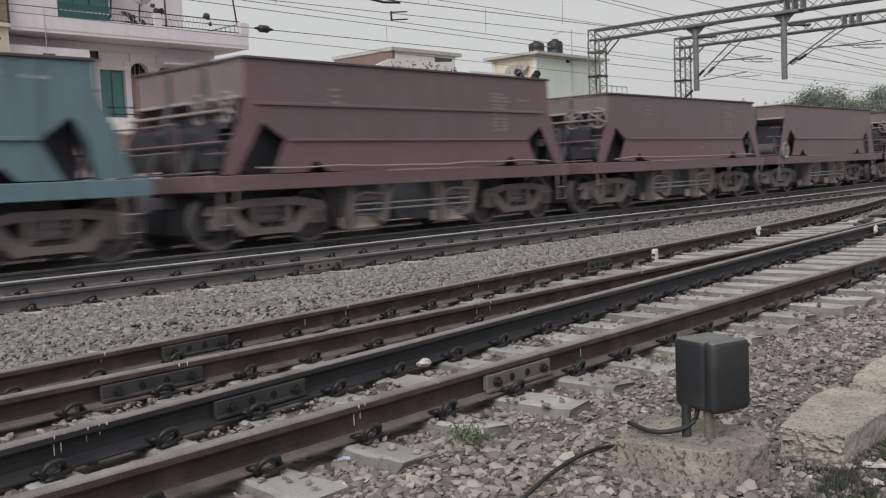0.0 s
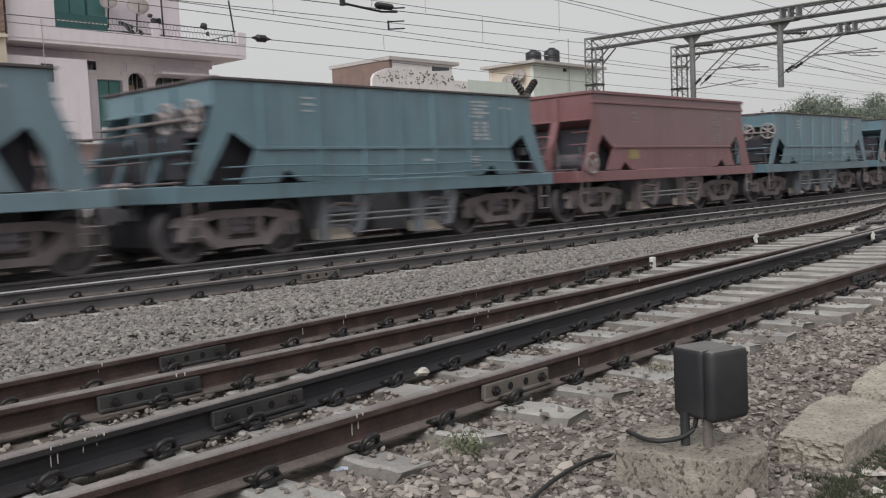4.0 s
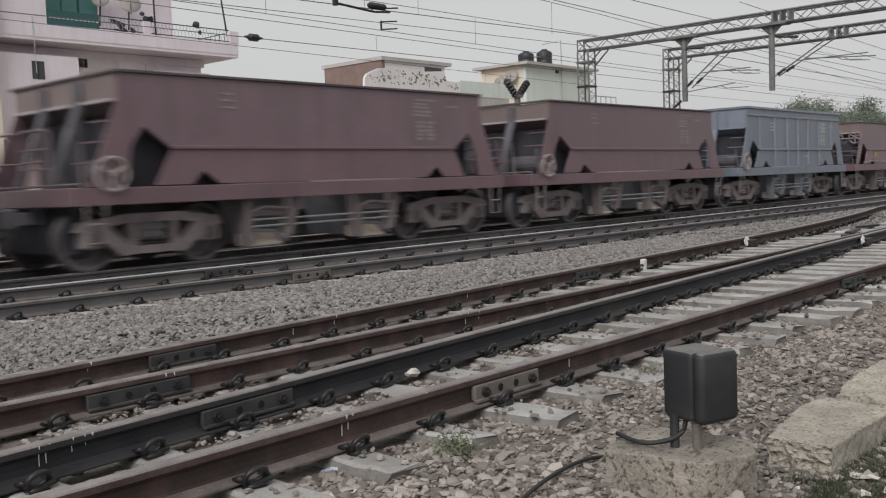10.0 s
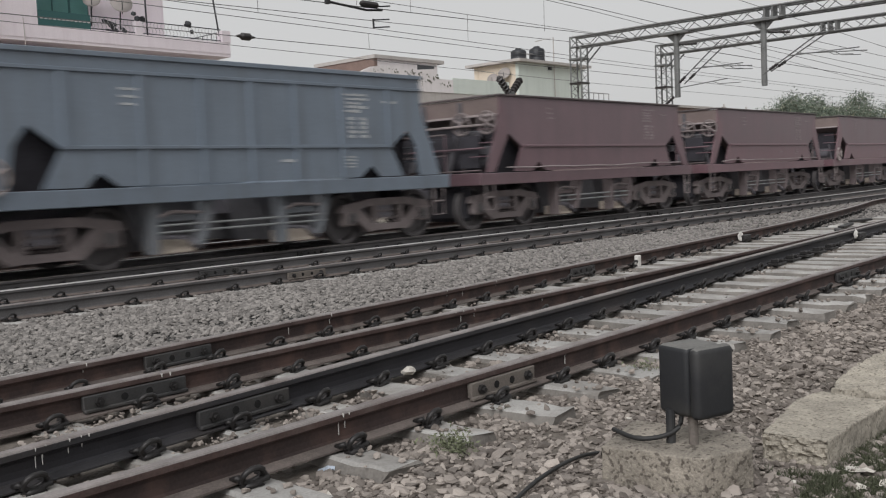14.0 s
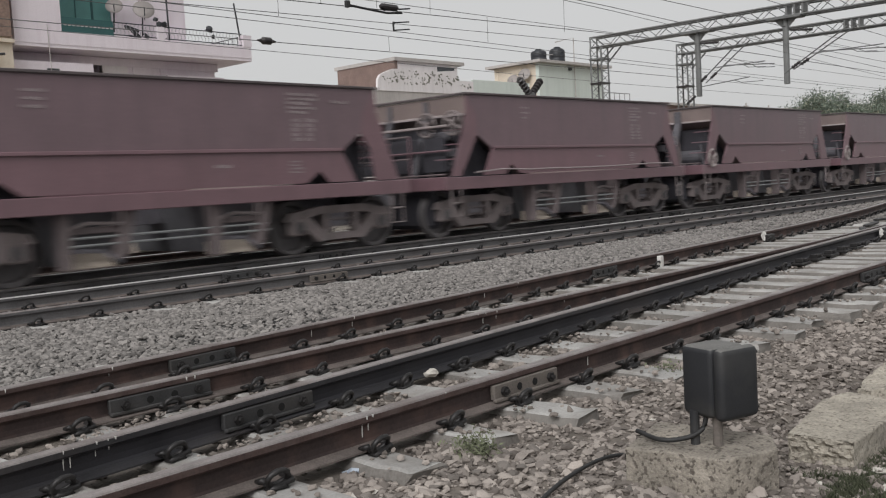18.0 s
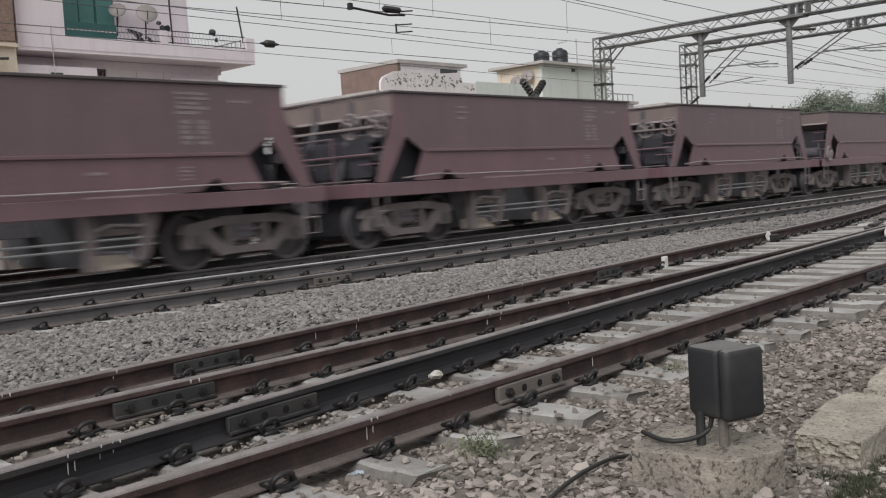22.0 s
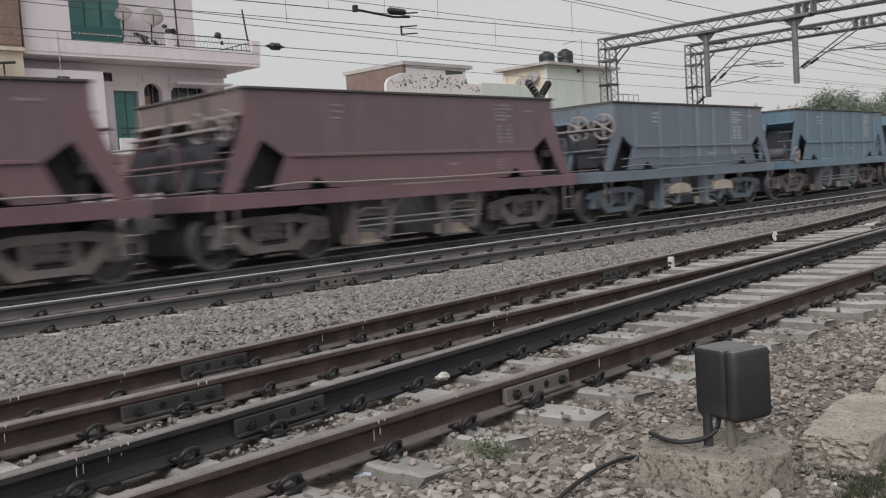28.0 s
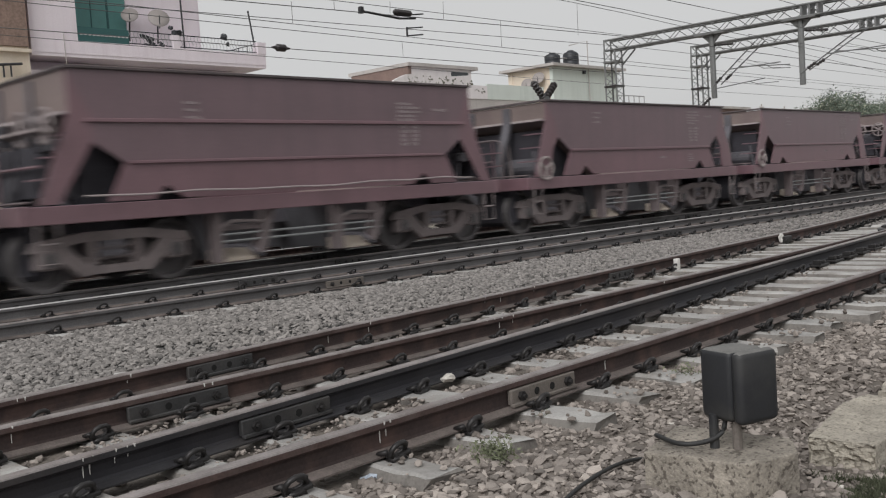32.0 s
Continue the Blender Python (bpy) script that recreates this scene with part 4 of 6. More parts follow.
def tread(bm):
    """Two wheels on an axle along y, with axle boxes' ends."""
    for s in (-1, 1):
        prof = [(0.09, 0.70), (0.14, 0.70), (0.20, 0.76), (0.38, 0.75), (0.41, 0.79), (0.505, 0.795), (0.505, 0.825), (0.485, 0.835), (0.478, 0.92), (0.41, 0.92), (0.385, 0.80), (0.2, 0.81), (0.14, 0.88), (0.09, 0.88)]
        lathe(bm, [(r, s * d) for r, d in prof], sides=28)
        lathe(bm, [(0.11, s * 1.0), (0.11, s * 1.17), (0.06, s * 1.19)], sides=12)
        for k in range(3):
            a = 2.1 * k
            box(bm, 0.06 * math.cos(a) - 0.012, 0.06 * math.cos(a) + 0.012, s * 1.19 - 0.01, s * 1.19 + 0.01, 0.06 * math.sin(a) - 0.012, 0.06 * math.sin(a) + 0.012)
    lathe(bm, [(0.08, -1.0), (0.08, 1.0)], sides=12)


WHEELSETS = []
UPPER = {BROWN: BROWN_UPPER, BROWN_DARK: BROWN_UPPER, RED: RED_UPPER}   # upper sides take a greyer copy of the paint
KINDS = {
    "A": dict(paint=BROWN, label="oxide-brown steel hopper wagon with open triangular end bays", marks=1),
    "a": dict(paint=BROWN_DARK, label="dark dusty brown steel hopper wagon with open end bays", marks=2),
    "P": dict(paint=BROWN, label="oxide-brown hopper wagon with a bent pipe along its side", pipe=True, wheels_high=True, marks=3),
    "p": dict(paint=BROWN_DARK, label="dark brown hopper wagon with a bent pipe along its side", pipe=True, wheels_high=True, marks=2),
    "Q": dict(paint=BROWN, label="oxide-brown hopper wagon with side pipe and yellow label", pipe=True, wheels_high=True, marks=3, patch=True),
    "Y": dict(paint=BROWN_DARK, label="dusty brown hopper wagon with a small yellow label", marks=5, patch=True),
    "B": dict(paint=BROWN, label="tall oxide-brown hopper wagon with two long side ribs", tall=True, pipe=True, wheels_high=True, marks=4),
    "R": dict(paint=RED, label="brighter red-oxide hopper wagon with a yellow label", cap=True, marks=5, patch=True),
    "C": dict(paint=BROWN, label="oxide-brown hopper wagon with a raised top band", cap=True, pipe=True, wheels_high=True, marks=4),
    "H": dict(paint=STEELBLUE, label="steel-blue hopper wagon with a raised top band", ribs=True, cap=True, marks=3, gear_paint=BLUEGEAR),
    "T": dict(paint=TEAL, label="teal hopper wagon with upright side stiffeners", ribs=True, marks=1, gear_paint=BLUEGEAR),
    "V": dict(paint=TEAL, label="teal hopper wagon with stiffeners and side pipes", ribs=True, pipe=True, wheels_high=True, marks=3, gear_paint=BLUEGEAR),
    "U": dict(paint=STEELBLUE, label="steel-blue hopper wagon with stiffeners and side pipes", ribs=True, pipe=True, wheels_high=True, marks=3, gear_paint=STEELBLUE, lids=True, frames=STEELBLUE),
    "L": dict(paint=BLUE, label="pale blue hopper wagon with upright side stiffeners", ribs=True, marks=3, gear_paint=BLUEGEAR),
    "D": dict(paint=DEEPBLUE, label="blue hopper wagon with upright side stiffeners", ribs=True, marks=3, gear_paint=BLUEGEAR),
    "G": dict(paint=GREYBLUE, label="grey-blue hopper wagon with a raised top band", ribs=True, cap=True, marks=5, gear_paint=BLUEGEAR),
}
# the train from its head to its tail as it comes by
ORDER = "aPaPB" + "TVRVLCQGaaAPpHAAPAAPPPYLDUPQAABA"
FIRST = -4
WAGONS = []
protos = {}
for i, c in enumerate(ORDER):
    if c not in protos:
        w = build_wagon(**KINDS[c])
        protos[c] = w
    else:
        w = copy_thing(protos[c], Matrix())
    WAGONS.append((FIRST + i, w))


def train_s(t):
    """How far the leading top corner of wagon 0 has come."""
    knots = ((0, -0.01), (6, -0.09), (9, 0.16), (11, -0.1), (13, -0.12), (15, -0.05), (17, -0.1), (19, 0.07), (23, -0.11), (28, 0.14), (30, -0.06), (31, -0.3), (32, -0.2))
    return 1.02720 * (17.4 + 10.53 * t - 0.01466 * t * t + 0.0001116 * t ** 3 + float(np.interp(t, *zip(*knots)))) - 0.111


def smooth_s(t):
    return sum(train_s(t + d) for d in (-0.8, -0.4, 0, 0.4, 0.8)) / 5


def motions():
    for k, w in WAGONS:
        def centre(t):
            return smooth_s(t) - PITCH * k - HALF_TOP
        walk(w, [(t, pose(centre(t), YC, 0)) for t in range(0, 33)])
        near = [t for t in np.arange(0, 32.001, 0.066) if -6 < centre(t) < 30]
        if not near:
            continue
        turns = [math.degrees((centre(t)) / WHEEL_R) for t in near]
        rows = [(t, a) for t, a in zip(near, turns)]
        if rows[0][0] > 0.04:
            rows = [(0.0, rows[0][1])] + rows
        if rows[-1][0] < 31.96:
            rows = rows + [(32.0, rows[-1][1])]
        for bogie in [o for o in w.children if o.name.startswith("bogie")]:
            for ws in [o for o in bogie.children if o.name.startswith("wheelset")]:
                x = ws.matrix_basis.translation.x
                walk(ws, [(t, pose(x, 0, WHEEL_R, 0, a, 0)) for t, a in rows])


# ---------------------------------------------------------------- trackside block, box, slab, cables
def rough_block(name, pts, z0, z1, mat, label, category, seed, amp=0.012, step=0.06, broken=0.0):
    """A worn block: a drawn-out outline whose skin is cut up and pushed about."""
    bm = B()
    prism(bm, pts, z0, z1, "z")
    bmesh.ops.bevel(bm, geom=bm.edges[:], offset=0.009, segments=2, affect="EDGES", profile=0.5)
    bmesh.ops.triangulate(bm, faces=bm.faces[:])
    for _ in range(7):
        es = [e for e in bm.edges if e.calc_length() > step]
        if not es:
            break
        bmesh.ops.subdivide_edges(bm, edges=es, cuts=1)
        bmesh.ops.triangulate(bm, faces=[f for f in bm.faces if len(f.verts) > 3])
    for v in bm.verts:
        v.co += noise.noise_vector(v.co * 5 + Vector((seed, 0, 0))) * amp * 0.6 + noise.noise_vector(v.co * 18) * amp * 0.6
    if broken:   # the broken end: aggregate torn out
        bm.normal_update()
        for v in [v for v in bm.verts if v.normal.x < -0.45]:
            v.co.x += abs(noise.noise(v.co * 26)) * broken + noise.noise(v.co * 60) * broken * 0.25
    return tagged(part(name, bm, mat), label, category)


BLOCK_A = [(3.664, 2.29), (3.725, 1.82), (4.0, 1.715), (4.2, 1.83), (4.15, 2.40)]
SLAB_A = [(4.735, 1.975), (4.75, 1.652), (5.25, 1.635), (5.73, 1.626), (5.80, 2.05), (5.545, 2.097)]
SLAB_B = [(5.98, 2.05), (6.0, 1.70), (7.0, 1.66), (7.7, 1.78), (7.6, 2.13), (7.0, 2.17)]
rough_block("concrete_slab", SLAB_B, -0.46, -0.30, SLABMAT, "broken tan concrete lump lying on dirt", "concrete slab", 9, 0.03, 0.04)
rough_block("concrete_block", BLOCK_A, -0.55, -0.135, BLOCK, "rough weathered concrete foundation block with exposed aggregate", "concrete block", 1, 0.008, 0.02)
rough_block("concrete_slab", SLAB_A, -0.44, -0.278, SLABMAT, "broken pale concrete slab lying on dirt", "concrete slab", 4, 0.012, 0.024, 0.045)


def rounded(bm, x0, x1, y0, y1_, z0, z1, r, seg=3):
    vs = [bm.verts.new(v) for v in ((x0, y0, z0), (x1, y0, z0), (x1, y1_, z0), (x0, y1_, z0), (x0, y0, z1), (x1, y0, z1), (x1, y1_, z1), (x0, y1_, z1))]
    for f in ((3, 2, 1, 0), (4, 5, 6, 7), (0, 1, 5, 4), (1, 2, 6, 5), (2, 3, 7, 6), (3, 0, 4, 7)):
        bm.faces.new([vs[i] for i in f])
    bmesh.ops.bevel(bm, geom=bm.edges[:], offset=r, segments=seg, affect="EDGES", profile=0.5)
    return bm


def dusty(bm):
    """The faces that point up take the second, paler material."""
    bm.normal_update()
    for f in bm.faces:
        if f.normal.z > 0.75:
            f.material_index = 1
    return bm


def junction_box():
    ob = thing("junction_box", "black painted metal box on two short posts over concrete", "junction box", at=pose(3.835, 1.907, 0.0, 0, 0, -19))
    part("case", dusty(rounded(B(), 0.0, 0.222, 0.042, 0.235, -0.006, 0.315, 0.028, 4)), [BOXPAINT, PALETOP], ob, "black case with a paler top", True)
    part("lid", dusty(rounded(B(), -0.006, 0.228, -0.028, 0.036, -0.008, 0.318, 0.03, 4)), [BOXPAINT, PALETOP], ob, "black hinged lid", True)
    for z in (0.03, 0.28):
        bm = B()
        lathe(bm, [(0.008, 0.225), (0.008, 0.239)], "x", 8)
        part("lid_screw", bm, GREASE, ob, at=pose(0, 0.0, z))
    bm = B()
    tube(bm, [(0.0, 0.155, -0.16), (0.0, 0.155, 0.02)], 0.022, 12)
    part("post", bm, BOXPAINT, ob)
    bm = B()
    tube(bm, [(0.062, 0.075, -0.16), (0.062, 0.075, 0.02)], 0.023, 12)
    part("post", bm, PLATE_DUST, ob, "dusty grey post")


junction_box()


def cable(name, pts, r, label):
    bm = B()
    pts = [Vector(p) for p in pts]
    out = []
    for i in range(len(pts) - 1):
        p0, p1, p2, p3 = pts[max(i - 1, 0)], pts[i], pts[i + 1], pts[min(i + 2, len(pts) - 1)]
        for k in range(6):
            u = k / 6
            out.append(0.5 * ((2 * p1) + (p2 - p0) * u + (2 * p0 - 5 * p1 + 4 * p2 - p3) * u * u + (3 * p1 - p0 - 3 * p2 + p3) * u ** 3))
    out.append(pts[-1])
    tube(bm, out, r, 8)
    return tagged(part(name, bm, RUBBER, smooth=True), label, "cable")


cable("cable", [(3.915, 2.01, 0.02), (3.90, 2.02, -0.06), (3.84, 2.07, -0.098), (3.78, 2.17, -0.108), (3.86, 2.34, -0.108)], 0.0115, "black rubber cable looping from the box")
cable("cable", [(2.62, 2.26, -0.27), (3.02, 2.36, -0.255), (3.39, 2.46, -0.25), (3.73, 2.51, -0.255), (3.94, 2.50, -0.27), (4.1, 2.44, -0.31)], 0.01, "black rubber cable lying on stones")


# ---------------------------------------------------------------- overhead gantries and wires
def lattice(bm, p0, p1, w, h, n, r=0.035):
    """A square lattice girder from p0 to p1."""
    p0, p1 = Vector(p0), Vector(p1)
    d = (p1 - p0).normalized()
    up = Vector((0, 0, 1)) if abs(d.z) < 0.9 else Vector((1, 0, 0))
    u = d.cross(up).normalized()
    v = u.cross(d)
    cs = [(u * (a * w / 2) + v * (b * h / 2)) for a, b in ((-1, -1), (1, -1), (1, 1), (-1, 1))]
    for c in cs:
        tube(bm, [p0 + c, p1 + c], r, 4)
    ln = (p1 - p0).length
    for i in range(n):
        a, b = p0 + d * (ln * i / n), p0 + d * (ln * (i + 1) / n)
        for k in range(4):
            c0, c1 = cs[k], cs[(k + 1) % 4]
            if i % 2:
                c0, c1 = c1, c0
            tube(bm, [a + c0, b + c1], r * 0.34, 4)


def ribbed(bm, p0, p1, r=0.075, n=6, core=0.03):
    """A string of insulator sheds between two points."""
    p0, p1 = Vector(p0), Vector(p1)
    pts, rs = [], []
    for i in range(n * 4 + 1):
        pts.append(p0.lerp(p1, i / (n * 4)))
        rs.append(r if i % 4 in (1, 2) else core)
    tube(bm, pts, rs, 10)


def ribbed_part(p0, p1):
    bm = B()
    ribbed(bm, p0, p1, 0.075, 4, 0.05)
    return bm


def gantry(x, y0, y1_, zt):
    g = thing("portal_gantry", "grey galvanised lattice portal gantry over the tracks", "overhead gantry", "railway portal gantries", at=pose(x, 0, 0))
    for y in (y0, y1_):
        s = 1 if y > 0 else -1
        bm = B()
        lattice(bm, (-0.0, y, -0.4), (0.0, y, zt - 0.55), 0.62, 0.62, 18, 0.05)
        part("mast", bm, MASTGREY, g)
        for z in (zt - 1.15, zt - 2.35):
            part("clamp_band", box(B(), -0.37, 0.37, y - 0.37, y + 0.37, z, z + 0.09, 0.01), INSUL if z < zt - 2 else MASTGREY, g)
        for xx in (-0.3, 0.3):
            for p, q, r in (((xx, y - s * 0.3, zt - 1.3), (xx, y - s * 1.1, zt - 0.58), 0.045), ((xx, y + s * 0.3, zt - 0.6), (xx, y + s * 0.3, zt + 0.02), 0.045), ((xx, y - s * 0.3, zt - 0.6), (xx, y + s * 0.3, zt), 0.03)):
                part("knee_brace", tube(B(), [p, q], r, 4), MASTGREY, g)
    bm = B()
    lattice(bm, (0, y0 + 0.3, zt - 0.27), (0, y1_ - 0.3, zt - 0.27), 0.5, 0.5, 52, 0.055)
    part("beam", bm, MASTGREY, g)
    for y in (16.2, 8.0, 0.0):
        for k in (-0.35, 0, 0.35):
            bm = B()
            box(bm, -0.27, 0.27, y + k - 0.04, y + k + 0.04, zt - 0.54, zt + 0.0)
            part("splice_plate", bm, MASTGREY, g)
    return g


G1 = gantry(41.2, 26.2, -6.0, 8.0)
G2 = gantry(48.2, 25.2, -6.0, 8.0)


def drop_post(g, y, zt, zb, reach, zc):
    """A tube hung from the beam that carries a slanted cantilever with insulators."""
    bm = B()
    tube(bm, [(0, y, zt), (0, y, zb)], 0.13, 10)
    part("drop_post", bm, MASTGREY, g)
    bm = B()
    box(bm, -0.3, 0.3, y - 0.75, y + 0.75, zt - 0.02, zt + 0.06, 0.01)
    prism(bm, [(y - 0.12, zt), (y - 0.5, zt), (y - 0.14, zt - 0.35)], -0.05, 0.05, "x")
    prism(bm, [(y + 0.12, zt), (y + 0.5, zt), (y + 0.14, zt - 0.35)], -0.05, 0.05, "x")
    part("hanger_plate", bm, MASTGREY, g)
    for dx, lift in ((-0.5, 0.0), (0.5, 0.22)):
        a = Vector((dx, y - 0.1, zb + 0.42 + lift))
        b = Vector((dx, y - reach, zc + lift * 0.4))
        bm = B()
        tube(bm, [a, a.lerp(b, 0.12)], 0.03, 6)
        tube(bm, [a.lerp(b, 0.23), b], 0.03, 6)
        part("cantilever_tube", bm, MASTGREY, g)
        bm = B()
        ribbed(bm, a.lerp(b, 0.12), a.lerp(b, 0.25), 0.075, 3, 0.05)
        part("insulator", bm, INSUL, g)
        c = a.lerp(b, 0.42)
        e = Vector((dx + 0.2, c.y - reach * 1.0, c.z + 0.03 - lift))
        bm = B()
        tube(bm, [c, e], 0.026, 6)
        part("register_tube", bm, MASTGREY, g)
        bm = B()
        m = c.lerp(e, 0.55)
        tube(bm, [m, m + Vector((0.1, -0.25, -0.16)), m + Vector((0.2, -1.0, -0.22))], 0.016, 5)
        tube(bm, [c.lerp(b, 0.3), m], 0.01, 5)
        part("steady_arm", bm, MASTGREY, g)


drop_post(G1, 20.85, 7.42, 4.5, 2.3, 6.72)
drop_post(G1, 16.7, 7.42, 4.62, 2.85, 6.7)
part("register_tube", tube(B(), [(0.1, 20.75, 4.95), (0.25, 18.5, 5.15)], 0.024, 6), MASTGREY, G1)
part("steady_arm", tube(B(), [(0.2, 19.2, 5.08), (0.25, 18.9, 4.95), (0.3, 17.9, 4.92)], 0.016, 5), MASTGREY, G1)
part("insulator", ribbed_part((0.0, 21.05, 4.55), (0.0, 21.5, 4.2)), INSUL, G1)
bm = B()
ribbed(bm, (0, 20.72, 6.93), (0, 19.82, 6.86), 0.07, 6, 0.05)
part("insulator", bm, INSUL, G1)
bm = B()
ribbed(bm, (0, 16.5, 6.93), (0, 15.54, 6.8), 0.07, 6, 0.05)
part("insulator", bm, INSUL, G1)


def wire(xa, za, xb, zb, y, r=0.011, x0=-60.0, x1=260.0, label="thin dark overhead line wire"):
    """A long wire at one distance from the track, through two points placed to fit the camera's view, level beyond
    them.
    """
    bm = B()
    k = (zb - za) / (xb - xa)
    pts = []
    n = 80
    for i in range(n + 1):
        x = x0 + (x1 - x0) * i / n
        pts.append((x, y, za + k * (min(max(x, xa - 12), xb + 8) - xa)))
    tube(bm, pts, r * 0.8, 4)
    return tagged(part("overhead_wire", bm, WIRE), label, "wire", "overhead wires")


IRON2 = material("dark_line_fitting", (0.04, 0.04, 0.042), 0.6, 0.4, 0.2, 4, 40, 0)
wire(12.82, 5.463, 22.44, 5.686, 17.2, 0.013, -60, 260)
wire(17.54, 6.388, 25.59, 6.457, 19.6, 0.011, -60, 260)
wire(14.13, 5.578, 24.76, 5.801, 19.0, 0.011, -60, 260)
wire(14.56, 5.649, 25.50, 5.573, 19.6, 0.011, -60, 260)
wire(14.99, 5.614, 26.27, 5.554, 20.2, 0.011, -60, 260)
wire(17.14, 5.577, 29.34, 5.627, 22.6, 0.014, -60, 260)
wire(18.48, 5.641, 31.64, 5.519, 24.4, 0.011, -60, 260)
wire(21.18, 5.430, 25.42, 5.417, 12.0, 0.011, -60, 260)
wire(35.91, 5.873, 57.35, 5.169, 16.0, 0.011, 20, 260)
wire(33.31, 5.507, 50.91, 5.133, 14.2, 0.012, 20, 260)
wire(33.22, 5.512, 39.48, 5.374, 11.0, 0.011, 25, 260)
wire(40.75, 5.473, 49.85, 5.432, 13.9, 0.012, 30, 260)
for a, b in (((13.82, 17.2, 5.59), (13.82, 17.2, 5.11)), ((15.10, 17.2, 5.71), (15.10, 17.2, 5.52)), ((16.96, 17.2, 5.90), (16.93, 17.2, 5.60)), ((18.93, 17.2, 6.09), (18.91, 17.2, 5.63)), ((24.27, 19.6, 6.43), (24.25, 19.6, 5.57)), ((20.31, 20.2, 5.56), (20.32, 20.2, 5.16)), ((25.14, 17.2, 6.62), (25.11, 17.2, 5.65))):
    bm = B()
    tube(bm, [a, b], 0.008, 4)
    tagged(part("dropper", bm, WIRE), "thin vertical dropper between overhead wires", "wire", "catenary droppers")
bm = B()
lathe(bm, [(0.02, -0.34), (0.06, -0.19), (0.11, -0.13), (0.11, 0.13), (0.06, 0.19), (0.02, 0.34)], "x", 12)
tagged(part("wire_insulator", bm, INSUL, at=pose(17.65, 22.6, 5.59)), "dark strain insulator in an overhead wire", "insulator")
si = thing("section_insulator", "dark section insulator hung in the contact wire", "insulator", at=pose(15.95, 17.2, 5.57))
bm = B()
tube(bm, [(0, 0, 0), (1.31, 0, -0.07), (1.88, 0, -0.02)], 0.03, 6)
part("runner", bm, IRON2, si)
bm = B()
tube(bm, [(1.22, 0, -0.01), (2.18, 0, 0.12)], 0.02, 6)
part("runner", bm, IRON2, si)
bm = B()
lathe(bm, [(0.04, 1.11), (0.085, 1.18), (0.085, 1.67), (0.04, 1.74)], "x", 8)
part("insulator_core", bm, INSUL, si, at=pose(0, 0, 0.08))
bm = B()
box(bm, -0.05, 0.05, -0.05, 0.05, -0.06, 0.1)
part("clamp", bm, IRON2, si)
wc = thing("wire_clamp", "dark forked clamp on an overhead wire", "clamp", at=pose(19.33, 19.0, 5.61))
bm = B()
tube(bm, [(0, 0, 0.13), (0, 0, -0.13)], 0.03, 5)
part("yoke", bm, IRON2, wc)
for z in (0.1, -0.11):
    bm = B()
    tube(bm, [(0, 0, z), (0.64, 0, z + 0.080 - 0.0)], 0.02, 5)
    part("fork", bm, IRON2, wc)

# ---------------------------------------------------------------- buildings
PINK = material("pale_pink_plaster", (0.77, 0.70, 0.74), 0.9, 0, 0.1, 0.8, 20, 0.05, stain=0.35, stain_col=(0.6, 0.51, 0.555), stain_scale=0.7, streak=True)
PINKDEEP = material("dusty_pink_plaster", (0.64, 0.5, 0.525), 0.9, 0, 0.14, 0.8, 20, 0.05, stain=0.4, stain_col=(0.42, 0.33, 0.34), stain_scale=0.7, streak=True)
WHITEWALL = material("white_plaster", (0.74, 0.7, 0.7), 0.9, 0, 0.1, 0.9, 25, 0.05, stain=0.35, stain_col=(0.52, 0.48, 0.47), stain_scale=0.8, streak=True)
TEALDOOR = material("teal_door_paint", (0.09, 0.23, 0.215), 0.6, 0, 0.2, 2, 40, 0.05)
TEALDARK = material("dark_teal_panel", (0.03, 0.1, 0.1), 0.6, 0, 0.2, 2, 40, 0.05)
IRON = material("dark_iron_grille", (0.05, 0.05, 0.055), 0.6, 0.4, 0.2, 4, 40, 0.05)
PALEIRON = material("pale_iron_grille", (0.4, 0.39, 0.4), 0.6, 0.2, 0.2, 4, 40, 0.05)
GLASS = material("dark_window_glass", (0.045, 0.05, 0.055), 0.15, 0, 0.2, 1, 10, 0)
WOODPANEL = material("tan_shutter_wood", (0.36, 0.23, 0.14), 0.7, 0, 0.25, 3, 50, 0.1)
BRICKWALL = material("exposed_brick_wall", (0.215, 0.15, 0.13), 0.92, 0, 0.3, 2, 14, 0.4, stain=0.4, stain_col=(0.17, 0.11, 0.1), stain_scale=1.2)
STONEBROWN = material("brown_stone_cladding", (0.27, 0.19, 0.155), 0.92, 0, 0.4, 3, 12, 0.5, stain=0.5, stain_col=(0.16, 0.11, 0.09), stain_scale=2)
CREAM = material("cream_plaster", (0.7, 0.61, 0.5), 0.9, 0, 0.12, 0.8, 20, 0.05, stain=0.3, stain_col=(0.48, 0.38, 0.27), stain_scale=0.7, streak=True)
SPLASH = material("olive_grey_splash", (0.17, 0.165, 0.13), 0.9, 0, 0.4, 5, 30, 0.05)
MINT = material("pale_mint_plaster", (0.61, 0.655, 0.61), 0.9, 0, 0.1, 0.6, 20, 0.05, stain=0.35, stain_col=(0.44, 0.49, 0.45), stain_scale=0.6, streak=True)
TANK = material("black_plastic_tank", (0.025, 0.027, 0.032), 0.5, 0, 0.2, 3, 30, 0.05)
DISHGREY = material("dish_grey_paint", (0.33, 0.3, 0.285), 0.6, 0.1, 0.1, 3, 30, 0.02)
CONC = material("grey_cement_render", (0.46, 0.43, 0.41), 0.92, 0, 0.2, 1, 20, 0.2, stain=0.4, stain_col=(0.3, 0.27, 0.26), streak=True)


